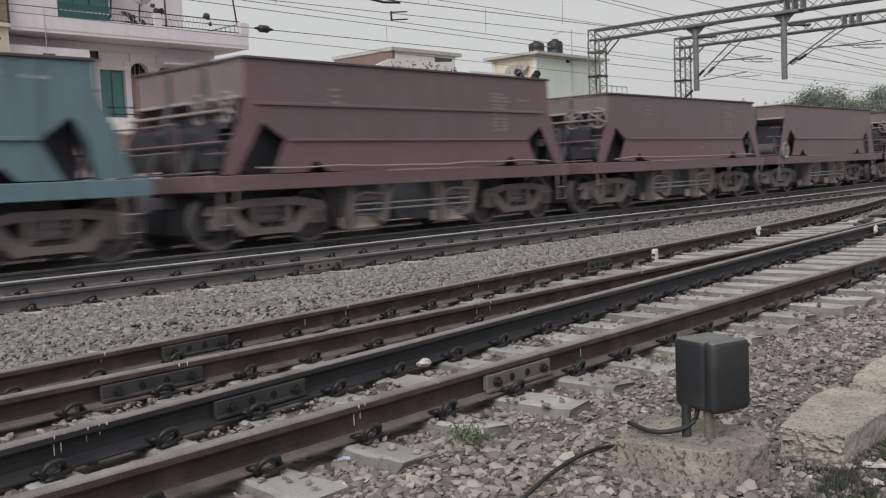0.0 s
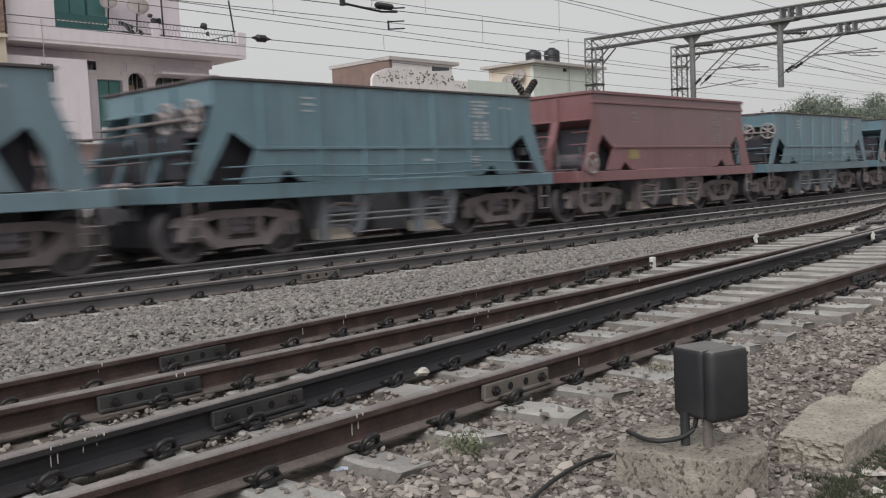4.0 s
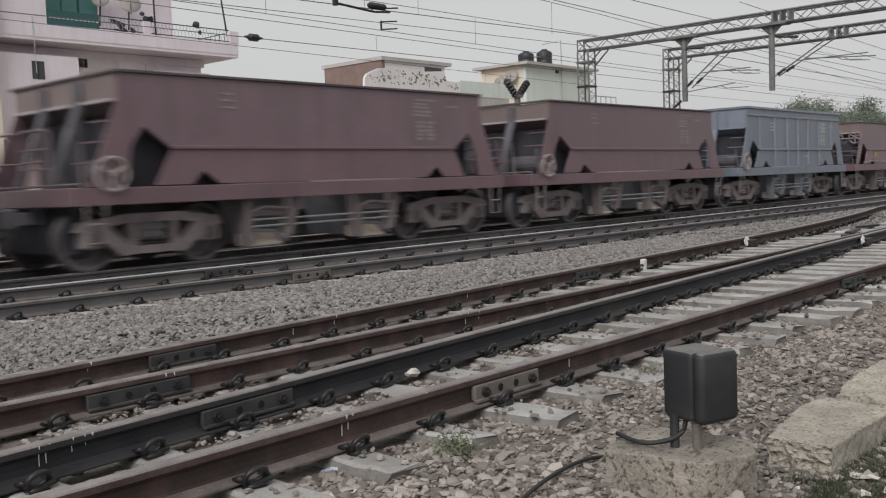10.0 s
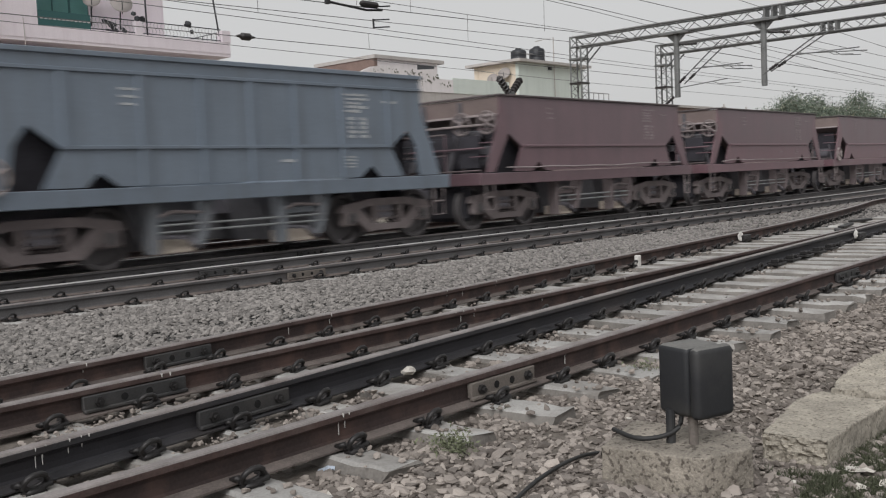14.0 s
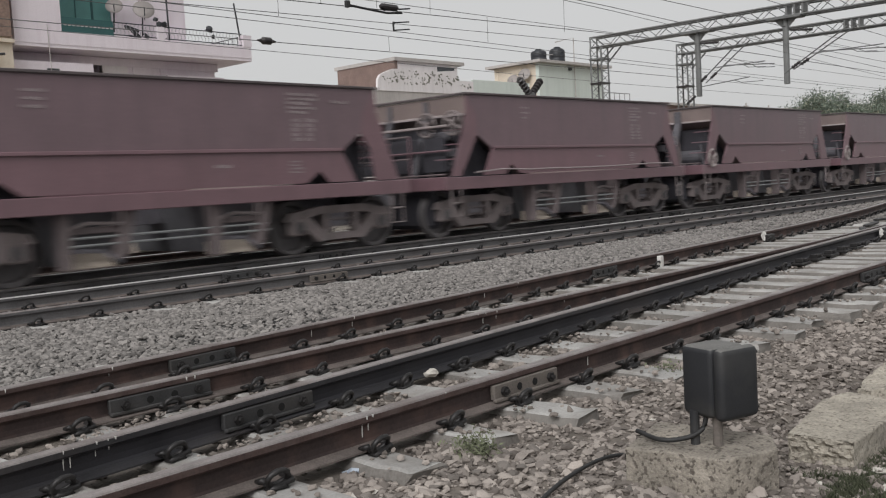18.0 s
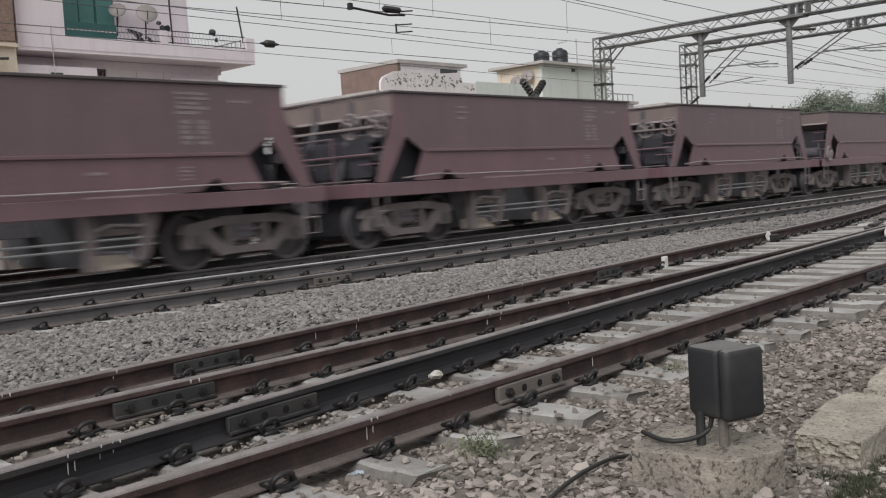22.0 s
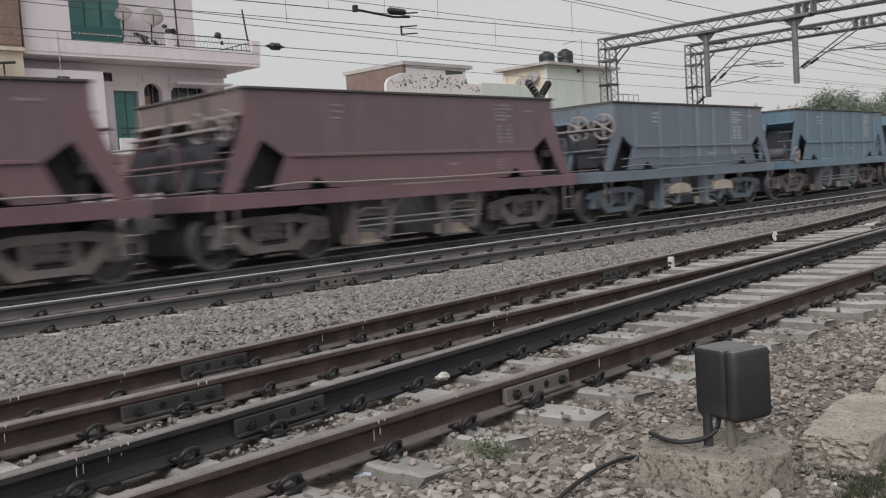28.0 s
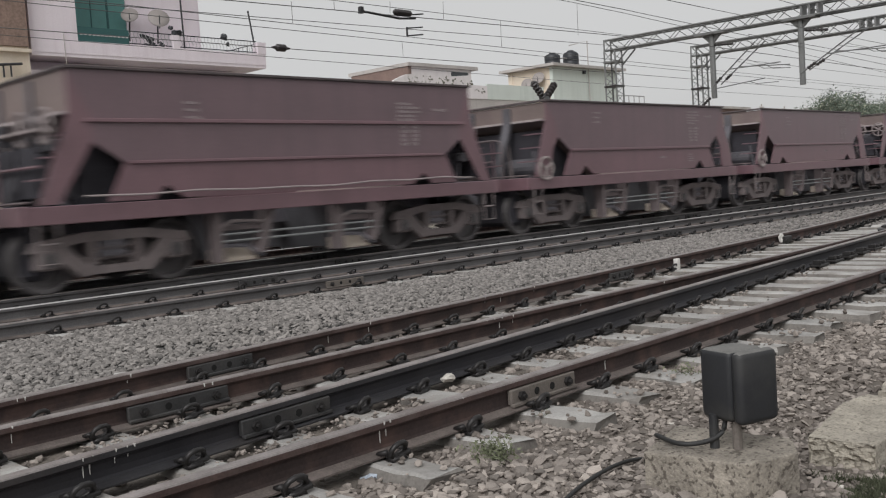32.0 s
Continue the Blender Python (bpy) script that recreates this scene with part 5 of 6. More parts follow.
def slab_part(name, owner, mat, x0, x1, y0, y1_, z0, z1, label="", bevel=0.0):
    return part(name, box(B(), x0, x1, y0, y1_, z0, z1, bevel), mat, owner, label)


def dish(owner, x, y, z, r, ry):
    bm = B()
    prof = [(0.02, 0.0)] + [(r * k / 6, 0.35 * r * (k / 6) ** 2) for k in range(1, 7)] + [(r, 0.35 * r + 0.02), (0.02, 0.03)]
    lathe(bm, [(a, -b) for a, b in prof], "y", 20)
    d = part("satellite_dish", bm, DISHGREY, owner, "grey round satellite dish", True, pose(x, y, z, -28, 0, ry))
    b2 = B()
    tube(b2, [(0, 0, -r * 0.95), (0, -r * 0.7, -r * 0.2), (0, -r * 0.75, 0)], 0.02, 5)
    part("feed_arm", b2, IRON, d)
    b3 = B()
    tube(b3, [(x, y + 0.05, z - 0.05), (x + 0.05, y + 0.25, z - 0.9)], 0.03, 6)
    part("dish_stand", b3, IRON, owner)


def pink_house():
    h = thing("house", "pale pink plastered house with balconies and teal doors", "house", "trackside houses")
    # ground floor and first floor
    slab_part("ground_floor_wall", h, PINKDEEP, 15.2, 24.2, 34.7, 35.0, -0.4, 3.2)
    slab_part("ground_floor_plinth", h, WHITEWALL, 15.2, 24.2, 34.2, 34.7, -0.4, 1.6)
    slab_part("gate_post", h, WHITEWALL, 20.6, 20.85, 33.7, 33.95, -0.4, 1.7)
    slab_part("gate_post", h, WHITEWALL, 22.9, 23.15, 33.7, 33.95, -0.4, 1.7)
    for k in range(12):
        bm = B()
        tube(bm, [(20.95 + 0.165 * k, 33.82, -0.2), (20.95 + 0.165 * k, 33.82, 1.3)], 0.03, 5)
        part("gate_bar", bm, WHITEWALL, h)
    slab_part("first_floor_slab", h, WHITEWALL, 15.2, 24.5, 33.5, 34.8, 3.2, 3.36)
    slab_part("first_floor_parapet", h, WHITEWALL, 18.5, 24.5, 33.5, 33.62, 3.36, 3.82, "white low parapet")
    slab_part("first_floor_parapet", h, WHITEWALL, 24.38, 24.5, 33.62, 34.7, 3.36, 3.82)
    slab_part("first_floor_wall", h, PINK, 18.4, 24.2, 36.0, 36.2, 3.3, 6.5)
    slab_part("side_wall", h, PINK, 24.0, 24.2, 34.7, 44.0, -0.4, 6.76)
    slab_part("stair_block", h, PINK, 14.8, 18.02, 33.5, 36.2, 3.24, 6.30, "pale plastered stair block")
    slab_part("small_window", h, GLASS, 16.24, 16.69, 33.48, 33.51, 5.42, 6.06, "small dark window")
    slab_part("window_bar", h, IRON, 16.45, 16.47, 33.46, 33.49, 5.42, 6.06)
    slab_part("first_floor_band", h, PINK, 15.2, 24.3, 34.6, 34.8, 6.45, 6.76)
    # verandah front: columns, arches, a teal door
    for x0, x1 in ((18.5, 18.98), (20.05, 20.3), (21.12, 21.52), (23.35, 24.0)):
        slab_part("column", h, PINK, x0, x1, 34.6, 34.9, 3.36, 6.1)
        slab_part("column_head", h, WHITEWALL, x0 - 0.05, x1 + 0.05, 34.56, 34.94, 5.95, 6.1)
    slab_part("verandah_beam", h, PINK, 18.98, 24.0, 34.66, 34.9, 6.1, 6.46)
    for x0, x1 in ((20.3, 21.12), (21.52, 23.35)):
        bm = B()
        m, r = (x0 + x1) / 2, (x1 - x0) / 2
        pts = [(x0, 6.46), (x0, 5.7)] + [(m - r * math.cos(a), 5.7 + min(0.45, r) * math.sin(a)) for a in np.linspace(0.15, math.pi - 0.15, 9)] + [(x1, 5.7), (x1, 6.46)]
        prism(bm, pts, 34.62, 34.86)
        part("arch", bm, PINK, h)
        slab_part("arch_window", h, GLASS, x0, x1, 35.2, 35.24, 4.2, 6.3, "dark window behind the arch")
        for k in range(4):
            x = x0 + (x1 - x0) * (k + 0.5) / 4
            bm = B()
            tube(bm, [(x, 35.15, 4.2), (x, 35.15, 6.2)], 0.025, 4)
            part("window_bar", bm, PALEIRON, h)
        bm = B()
        tube(bm, [(x0, 35.15, 5.3), (x1, 35.15, 5.3)], 0.025, 4)
        part("window_bar", bm, PALEIRON, h)
    slab_part("shutter", h, WOODPANEL, 20.32, 20.85, 35.1, 35.14, 4.0, 5.65, "tan wooden shutter")
    d = slab_part("door", h, TEALDOOR, 19.06, 20.0, 34.74, 34.8, 3.4, 5.74, "teal painted double door")
    slab_part("door_rail", d, TEALDARK, 19.5, 19.54, 34.72, 34.74, 3.4, 5.74)
    slab_part("door_lintel", h, WHITEWALL, 18.98, 20.05, 34.6, 34.8, 5.76, 6.46)
    for z in (3.95, 4.2):
        bm = B()
        tube(bm, [(18.6, 33.56, z), (24.4, 33.56, z)], 0.025, 5)
        part("hand_rail", bm, IRON, h)
    # sunshade that reaches out over the corner
    slab_part("sun_shade", h, PINK, 21.4, 24.1, 33.9, 36.5, 6.03, 6.11)
    # second floor balcony
    slab_part("balcony_slab", h, PINK, 15.05, 25.15, 33.3, 38.5, 6.78, 6.95)
    slab_part("balcony_fascia", h, PINK, 15.05, 25.15, 33.28, 33.42, 6.9, 7.38, "pale pink balcony front")
    slab_part("balcony_fascia", h, PINK, 25.02, 25.16, 33.42, 38.5, 6.9, 7.4)
    slab_part("corner_pier", h, PINK, 24.75, 25.18, 33.26, 33.6, 7.38, 7.86)
    slab_part("balcony_pier", h, PINK, 20.72, 21.02, 33.28, 33.5, 7.38, 7.88)
    bm = B()
    lathe(bm, [(0.02, 0.13), (0.11, 0.08), (0.11, -0.05), (0.05, -0.1)], "z", 10)
    part("pier_ball", bm, TANK, h, at=pose(20.87, 33.4, 7.98))
    slab_part("front_wall", h, PINK, 15.05, 16.8, 33.3, 34.9, 7.38, 11.5)
    slab_part("second_floor_wall", h, PINK, 16.8, 17.35, 34.7, 34.95, 6.9, 11.5)
    slab_part("second_floor_wall", h, PINK, 19.6, 22.92, 34.7, 34.95, 6.9, 11.5)
    slab_part("second_floor_wall", h, PINK, 17.35, 19.6, 34.7, 34.95, 9.55, 11.5)
    slab_part("second_floor_side", h, PINK, 22.72, 22.93, 34.95, 42.0, 6.9, 11.5)
    d = slab_part("door", h, TEALDOOR, 17.39, 19.56, 34.72, 34.8, 6.95, 9.55, "wide teal shutter door")
    for x in (18.1, 18.75, 18.8):
        slab_part("door_rail", d, TEALDARK, x, x + 0.035, 34.70, 34.72, 6.95, 9.55)
    p = slab_part("balcony_panel", h, TEALDARK, 16.82, 18.85, 33.32, 33.37, 7.38, 7.92, "dark teal sheet panel")
    for k in range(12):
        slab_part("panel_dash", p, WHITEWALL, 16.9 + 0.165 * k, 17.0 + 0.165 * k, 33.305, 33.32, 7.62, 7.65)
    for x0, x1 in ((18.88, 20.70), (21.05, 24.75)):
        for z in (7.44, 7.9):
            bm = B()
            tube(bm, [(x0, 33.36, z), (x1, 33.36, z)], 0.022, 5)
            part("railing", bm, IRON, h)
        n = int((x1 - x0) / 0.16)
        for k in range(n):
            bm = B()
            x = x0 + (x1 - x0) * (k + 0.5) / n
            pts = [(x + 0.055 * math.sin(a * 2), 33.36, 7.44 + 0.46 * a / math.pi) for a in np.linspace(0, math.pi, 8)]
            tube(bm, pts, 0.013, 4)
            part("baluster", bm, PALEIRON, h)
    bm = B()
    tube(bm, [(25.09, 33.5, 7.9), (25.09, 38.4, 7.9)], 0.022, 5)
    part("railing", bm, IRON, h)
    for k in range(14):
        bm = B()
        tube(bm, [(25.09, 33.8 + 0.33 * k, 7.4), (25.09, 33.8 + 0.33 * k, 7.9)], 0.018, 4)
        part("baluster", bm, IRON, h)
    dish(h, 19.55, 34.35, 8.66, 0.33, -34)
    dish(h, 20.72, 34.25, 8.6, 0.42, -20)
    for x0, z0, x1, z1, y in ((21.32, 7.4, 21.26, 11.2, 33.45), (24.79, 7.6, 24.56, 9.2, 33.5)):
        bm = B()
        tube(bm, [(x0, y, z0), (x1, y, z1)], 0.035, 6)
        part("pole", bm, IRON, h, "thin dark metal pole")
    # dark potted plants and a bag on the railing
    for x, z, s in ((20.73, 8.18, 0.09), (21.07, 8.0, 0.12), (23.2, 7.98, 0.13), (23.36, 7.72, 0.08)):
        bm = B()
        bmesh.ops.create_icosphere(bm, subdivisions=2, radius=s)
        for v in bm.verts:
            v.co += noise.noise_vector(v.co * 9 + Vector((x, 0, 0))) * s * 0.7
        part("potted_plant", bm, TANK, h, "dark leafy pot plant", at=pose(x, 33.42, z))
    # a dark tipped chair behind the railing
    for x0, z0, x1, z1, th in ((19.45, 7.86, 20.0, 7.72, 0.11), (19.7, 7.72, 20.05, 7.5, 0.1), (20.25, 7.62, 20.42, 7.5, 0.1), (19.55, 7.5, 20.1, 7.46, 0.04)):
        bm = B()
        prism(bm, [(x0, z0), (x1, z1), (x1 - 0.03, z1 - th), (x0 + 0.05, z0 - th)], 33.42, 33.6)
        part("balcony_chair", bm, TANK, h, "dark tipped chair")
    part("wall_cable", tube(B(), [(16.25, 33.26, 7.6), (16.29, 33.26, 5.6)], 0.013, 5), CONC, h, "thin pale cable on the wall")
    slab_part("roof", h, CONC, 15.0, 23.2, 34.0, 44.0, 11.5, 11.7)
    slab_part("back_wall", h, PINKDEEP, 15.2, 24.0, 43.8, 44.0, -0.4, 11.5)
    return h


pink_house()


def brown_house():
    h = thing("house", "brown stone-clad house with a cream lower wall", "house", "trackside houses")
    slab_part("upper_wall", h, STONEBROWN, 6.0, 14.84, 33.0, 43.0, 7.0, 12.0, "brown stone-clad upper wall")
    slab_part("lower_wall", h, CREAM, 6.0, 14.88, 33.1, 43.0, -0.4, 7.0, "cream plastered lower wall")
    slab_part("ledge", h, CREAM, 6.0, 14.9, 32.95, 33.1, 6.8, 6.92)
    bm = B()
    tube(bm, [(13.2, 32.9, 6.27), (14.5, 32.9, 6.38)], 0.05, 6)
    part("pipe", bm, IRON, h, "dark pipe bracket")
    bm = B()
    tube(bm, [(13.88, 32.95, 6.3), (13.88, 32.95, 5.9)], 0.03, 6)
    part("pipe", bm, IRON, h)
    part("pipe", tube(B(), [(14.13, 32.95, 6.3), (14.13, 32.95, 5.93)], 0.03, 6), IRON, h)


brown_house()


def brick_house():
    h = thing("house", "rooftop room of bare brick behind a painted parapet", "house", "trackside houses")
    slab_part("lower_wall", h, CONC, 36.2, 49.5, 37.4, 46.5, -0.4, 6.55)
    slab_part("brick_wall", h, BRICKWALL, 38.55, 38.8, 38.0, 42.8, 6.5, 8.38, "bare brick side wall")
    slab_part("room_wall", h, WHITEWALL, 38.8, 44.0, 38.05, 38.3, 6.5, 8.2, "pale plastered rooftop wall")
    slab_part("roof_slab", h, CONC, 38.5, 44.5, 37.9, 43.0, 8.2, 8.4)
    slab_part("window", h, GLASS, 42.2, 43.7, 38.02, 38.06, 7.75, 8.05, "long dark window")
    bm = B()
    prism(bm, [(36.5, 6.4), (36.55, 7.0), (36.75, 7.25), (37.1, 7.4), (37.7, 7.6), (38.6, 7.7), (40.0, 7.8), (40.12, 7.6), (40.12, 6.4)], 37.35, 37.5)
    p = part("parapet", bm, WHITEWALL, h, "white parapet with dark splashes")
    bm = B()
    prism(bm, [(40.124, 6.4), (40.124, 7.58), (41.5, 7.65), (43.15, 7.78), (43.2, 7.15), (43.2, 6.4)], 37.35, 37.5)
    q = part("parapet", bm, WHITEWALL, h)
    r = slab_part("parapet", h, WHITEWALL, 43.204, 44.6, 37.35, 37.5, 6.4, 7.2)
    slab_part("parapet", h, MINT, 44.604, 50.3, 37.37, 37.5, 6.4, 7.32, "pale green parapet")
    rng = random.Random(8)
    for k in range(150):
        x, z = rng.uniform(36.9, 44.3), 6.75 + 0.9 * rng.random()
        if z > (7.05 if x > 43.2 else 7.55) or (x < 37.6 and z > 7.25):
            continue
        w_, hh = rng.uniform(0.03, 0.17) * rng.uniform(0.5, 1.0), rng.uniform(0.03, 0.14)
        bm = B()
        prism(bm, [(x, z), (x + w_, z + rng.uniform(-0.05, 0.05)), (x + w_ * rng.uniform(0.2, 0.9), z + hh), (x - w_ * 0.4, z + hh * 0.6)], 37.338, 37.35)
        part("paint_splash", bm, SPLASH, p if x < 40.12 else q if x < 43.2 else r)


brick_house()


def mint_house():
    h = thing("house", "cream and mint rooftop house with black water tanks", "house", "trackside houses")
    x0, y0 = 52.25, 38.0
    slab_part("front_wall", h, MINT, x0, 60.2, y0, y0 + 0.25, -0.4, 8.85, "pale mint plastered wall")
    slab_part("side_wall", h, CREAM, x0 - 0.004, x0 + 0.25, y0 + 0.25, 41.75, -0.4, 8.85, "cream plastered side wall")
    slab_part("back_wall", h, MINT, 59.95, 60.2, y0 + 0.25, 41.75, -0.4, 8.85)
    slab_part("roof_slab", h, CONC, x0 - 0.45, 60.7, y0 - 0.45, 42.25, 8.86, 9.04, "grey overhanging roof slab")
    slab_part("wall_pilaster", h, CREAM, x0 - 0.06, x0, 41.45, 41.75, -0.4, 8.85)
    bm = B()
    tube(bm, [(56.4, y0 - 0.08, 0), (56.4, y0 - 0.08, 10.8), (54.9, y0 + 0.4, 10.45)], 0.04, 6)
    part("drain_pipe", bm, CONC, h, "thin grey roof pipe")
    slab_part("wall_lamp", h, IRON, 55.75, 56.0, y0 - 0.15, y0, 8.5, 8.72)
    for x, z, r, hh in ((53.7, 9.04, 0.54, 0.85), (55.9, 9.04, 0.55, 1.15)):
        bm = B()
        lathe(bm, [(r * 0.96, 0), (r, 0.05), (r, hh * 0.35), (r * 0.96, hh * 0.38), (r, hh * 0.42), (r, hh * 0.82), (r * 0.8, hh * 0.93), (r * 0.42, hh), (r * 0.4, hh + 0.07)], "z", 20)
        part("water_tank", bm, TANK, h, "black plastic water tank", True, pose(x, 39.0, z))
    part("tank_pipe", tube(B(), [(54.1, 39.0, 9.6), (55.4, 39.0, 9.7)], 0.035, 6), CONC, h)
    dish(h, x0 - 0.25, 38.95, 8.1, 0.44, -75)
    dish(h, x0 - 0.25, 39.95, 7.85, 0.40, -75)


mint_house()


def low_house(x0, x1, y0, y1_, z, mat, label, railed=True):
    h = thing("house", label, "house", "distant houses")
    slab_part("wall", h, mat, x0, x1, y0, y1_, -0.4, z)
    slab_part("roof_slab", h, CONC, x0 - 0.3, x1 + 0.3, y0 - 0.3, y1_ + 0.3, z, z + 0.2)
    for k in range(3):
        slab_part("window", h, GLASS, x0 + 1 + 2.2 * k, x0 + 2 + 2.2 * k, y0 - 0.02, y0, z - 2.0, z - 0.9)
    for k in range(6 if railed else 0):
        bm = B()
        x = x0 + (x1 - x0) * k / 5
        tube(bm, [(x, y0, z + 0.2), (x, y0, z + 0.75)], 0.04, 4)
        part("railing_post", bm, PALEIRON, h)
    if not railed:
        return
    bm = B()
    tube(bm, [(x0, y0, z + 0.75), (x1, y0, z + 0.75)], 0.04, 4)
    part("railing", bm, PALEIRON, h)


low_house(60.95, 64.6, 38.5, 46, 6.48, WHITEWALL, "low pale house with a roof railing")
low_house(69.2, 82, 38.5, 46, 6.5, BRICKWALL, "low bare brick house with a flat roof", False)
low_house(128, 150, 45, 60, 8.6, WHITEWALL, "distant white flat-roofed house")
for x, y, z in ((93, 42, 7.6), (98.5, 42, 7.5)):
    bm = B()
    tube(bm, [(x, y, -0.4), (x, y, z)], 0.08, 5)
    tube(bm, [(x - 0.5, y, z - 0.3), (x + 0.5, y, z - 0.3)], 0.06, 4)
    tagged(part("utility_pole", bm, CONC), "thin distant utility pole with a crossarm", "utility pole", "distant poles")

# a steel post that carries two slanted ribbed insulators
ip = thing("insulator_post", "steel post with two slanted black ribbed insulators", "insulator", at=pose(29.65, 22.0, 0))
bm = B()
box(bm, -0.09, 0.09, -0.09, 0.09, -0.4, 4.3, 0.01)
box(bm, -0.2, 0.2, -0.12, 0.12, 4.3, 4.42, 0.01)
part("post", bm, MASTGREY, ip)
for s in (-1, 1):
    bm = B()
    ribbed(bm, (s * 0.1, 0, 4.38), (s * 0.7, 0, 4.93), 0.15, 5, 0.09)
    part("ribbed_insulator", bm, INSUL, ip)

# ---------------------------------------------------------------- trees
BARK = material("grey_brown_bark", (0.14, 0.11, 0.085), 0.95, 0, 0.4, 3, 30, 0.6)
# Dusty leaf green, lightened to paint in the distant haze.
LEAF = material("dusty_green_leaf", (0.15, 0.182, 0.14), 0.8, 0, 0.4, 1.5, 10, 0, tint=0.1)
LEAF_PALE = material("pale_blossom_leaf", (0.36, 0.37, 0.27), 0.8, 0, 0.3, 1.5, 10, 0, tint=0.1)


def leaf_cloud(centres, n, size, seed, spread):
    """Many small bent leaves round the given limb ends, as one mesh."""
    rng = np.random.default_rng(seed)
    c = np.array(centres)[rng.integers(0, len(centres), n)]
    p = c + rng.normal(0, 1, (n, 3)) * np.array(spread)
    u = rng.normal(0, 1, (n, 3))
    u /= np.linalg.norm(u, axis=1)[:, None]
    w = np.cross(u, rng.normal(0, 1, (n, 3)))
    w /= np.linalg.norm(w, axis=1)[:, None]
    s = rng.uniform(size * 0.6, size * 1.4, n)[:, None]
    tip, side = u * s, w * s * 0.35
    v = np.stack([p - tip, p + side + tip * 0.1, p + tip, p - side + tip * 0.1], 1)
    f = np.arange(n * 4).reshape(n, 4)
    me = bpy.data.meshes.new("leaves")
    me.from_pydata(v.reshape(-1, 3).tolist(), [], f.tolist())
    return me


def tree(x, y, height, width, seed, label, pale=0.12):
    t = thing("tree", label, "tree", "trees beyond the train", at=pose(x, y, -0.4))
    rng = random.Random(seed)
    bm = B()
    tube(bm, [(0, 0, 0), (0.1, 0.05, height * 0.2), (-0.1, 0.1, height * 0.42), (0.05, 0, height * 0.6)], [0.32, 0.26, 0.2, 0.12], 8)
    part("trunk", bm, BARK, t)
    ends = []
    for k in range(16):
        a = rng.uniform(0, 6.283)
        z0 = height * rng.uniform(0.3, 0.6)
        rr = width * rng.uniform(0.35, 1.0) / 2
        zz = height * (1.0 - 0.35 * (rr / (width / 2)) ** 2) * rng.uniform(0.84, 1.04)
        e = (rr * math.cos(a), rr * math.sin(a), zz)
        m = (e[0] * 0.5, e[1] * 0.5, (z0 + zz) / 2 + 0.3)
        bm = B()
        tube(bm, [(0, 0, z0), m, e], [0.12, 0.07, 0.02], 5)
        part("limb", bm, BARK, t)
        ends += [e, m, (e[0] * 0.8, e[1] * 0.8, zz * 0.93)]
        for q in range(2):
            ends.append((e[0] + rng.uniform(-0.8, 0.8), e[1] + rng.uniform(-0.8, 0.8), zz - rng.uniform(0, 1.2)))
    me = leaf_cloud(ends, 12000, 0.15, seed, (0.7, 0.7, 0.5))
    me.materials.append(LEAF)
    o = new("crown", me)
    o.parent = t
    me = leaf_cloud(ends, int(7000 * pale), 0.16, seed + 50, (0.6, 0.6, 0.45))
    me.materials.append(LEAF_PALE)
    o = new("blossom", me)
    o.parent = t
    return t


tree(121, 43.5, 9.0, 8, 3, "dusty green thorny tree with an uneven crown")
tree(119, 42, 10.3, 13, 4, "dusty green bushy tree with pale blossom", 0.12)
tree(131, 43, 10.2, 14, 5, "dusty green bushy tree with pale blossom", 0.14)
tree(150, 44, 10.3, 15, 6, "dusty green bushy tree beyond the train")

# ---------------------------------------------------------------- stones, weeds and litter
def on_sleeper(x, y):
    k = (x - 2.5) / 0.595
    return abs(k - round(k)) * 0.595 < 0.14 and 3.02 < y < 7.2


def on_main_sleeper(x, y):
    k = (x - 1.7) / 0.72
    return abs(k - round(k)) * 0.72 < 0.12 and y > y5(x) - 0.38


def by_rail(x, y):
    return any(abs(y - f(x)) < 0.085 for f in (y1, y2, y3, y4, y5, y6))


def inside(x, y, pts):
    """Whether a spot lies within a ring of corners."""
    hit = False
    for (xa, ya), (xb, yb) in zip(pts, pts[1:] + pts[:1]):
        if (ya > y) != (yb > y) and x < xa + (xb - xa) * (y - ya) / (yb - ya):
            hit = not hit
    return hit


def blocked(x, y):
    return on_sleeper(x, y) or by_rail(x, y) or any(inside(x, y, p) for p in (BLOCK_A, SLAB_A, SLAB_B))


stones("trackside_stones", scatter(17000, 1.8, 12, 0.7, 3.3, 18, 1.5, blocked), (0.006, 0.015), STONE_NEAR, "small brown chippings on trackside dirt", (0.35, 0.8), 0.3, 28)
stones("trackside_stones", scatter(15000, 1.6, 15, 0.7, 3.4, 11, 1.45, blocked), (0.012, 0.025), STONE_NEAR, "angular brown and grey stones on trackside dirt", (0.3, 0.65), 0.3, 21)
stones("trackside_stones", scatter(3800, 1.8, 9, 0.9, 3.35, 12, 1.35, blocked), (0.016, 0.034), STONE_NEAR, "larger angular brown stones on trackside dirt", (0.28, 0.6), 0.35, 22)
stones("trackside_stones", scatter(500, 6, 16, 0.9, 3.0, 19, 1.2, blocked), (0.022, 0.05), STONE_NEAR, "larger angular grey stones on trackside dirt", (0.3, 0.6), 0.25, 29)
stones("trackside_stones", [p for p in scatter(7000, -9, 18, -7, 3.3, 41, 1.0, blocked) if p[0] < 1.8 or p[1] < 0.75], (0.012, 0.04), STONE_NEAR, "scattered brown stones on trackside dirt", (0.3, 0.65), 0.2, 42)
stones("trackside_stones", [(x, y, -0.185) for x, y, z in scatter(500, 1.5, 12, 3.0, 3.35, 31, 1.2) if on_sleeper(x, y)], (0.008, 0.024), STONE_NEAR, "loose stones lying on sleeper ends", (0.4, 0.8), 0.3, 32)
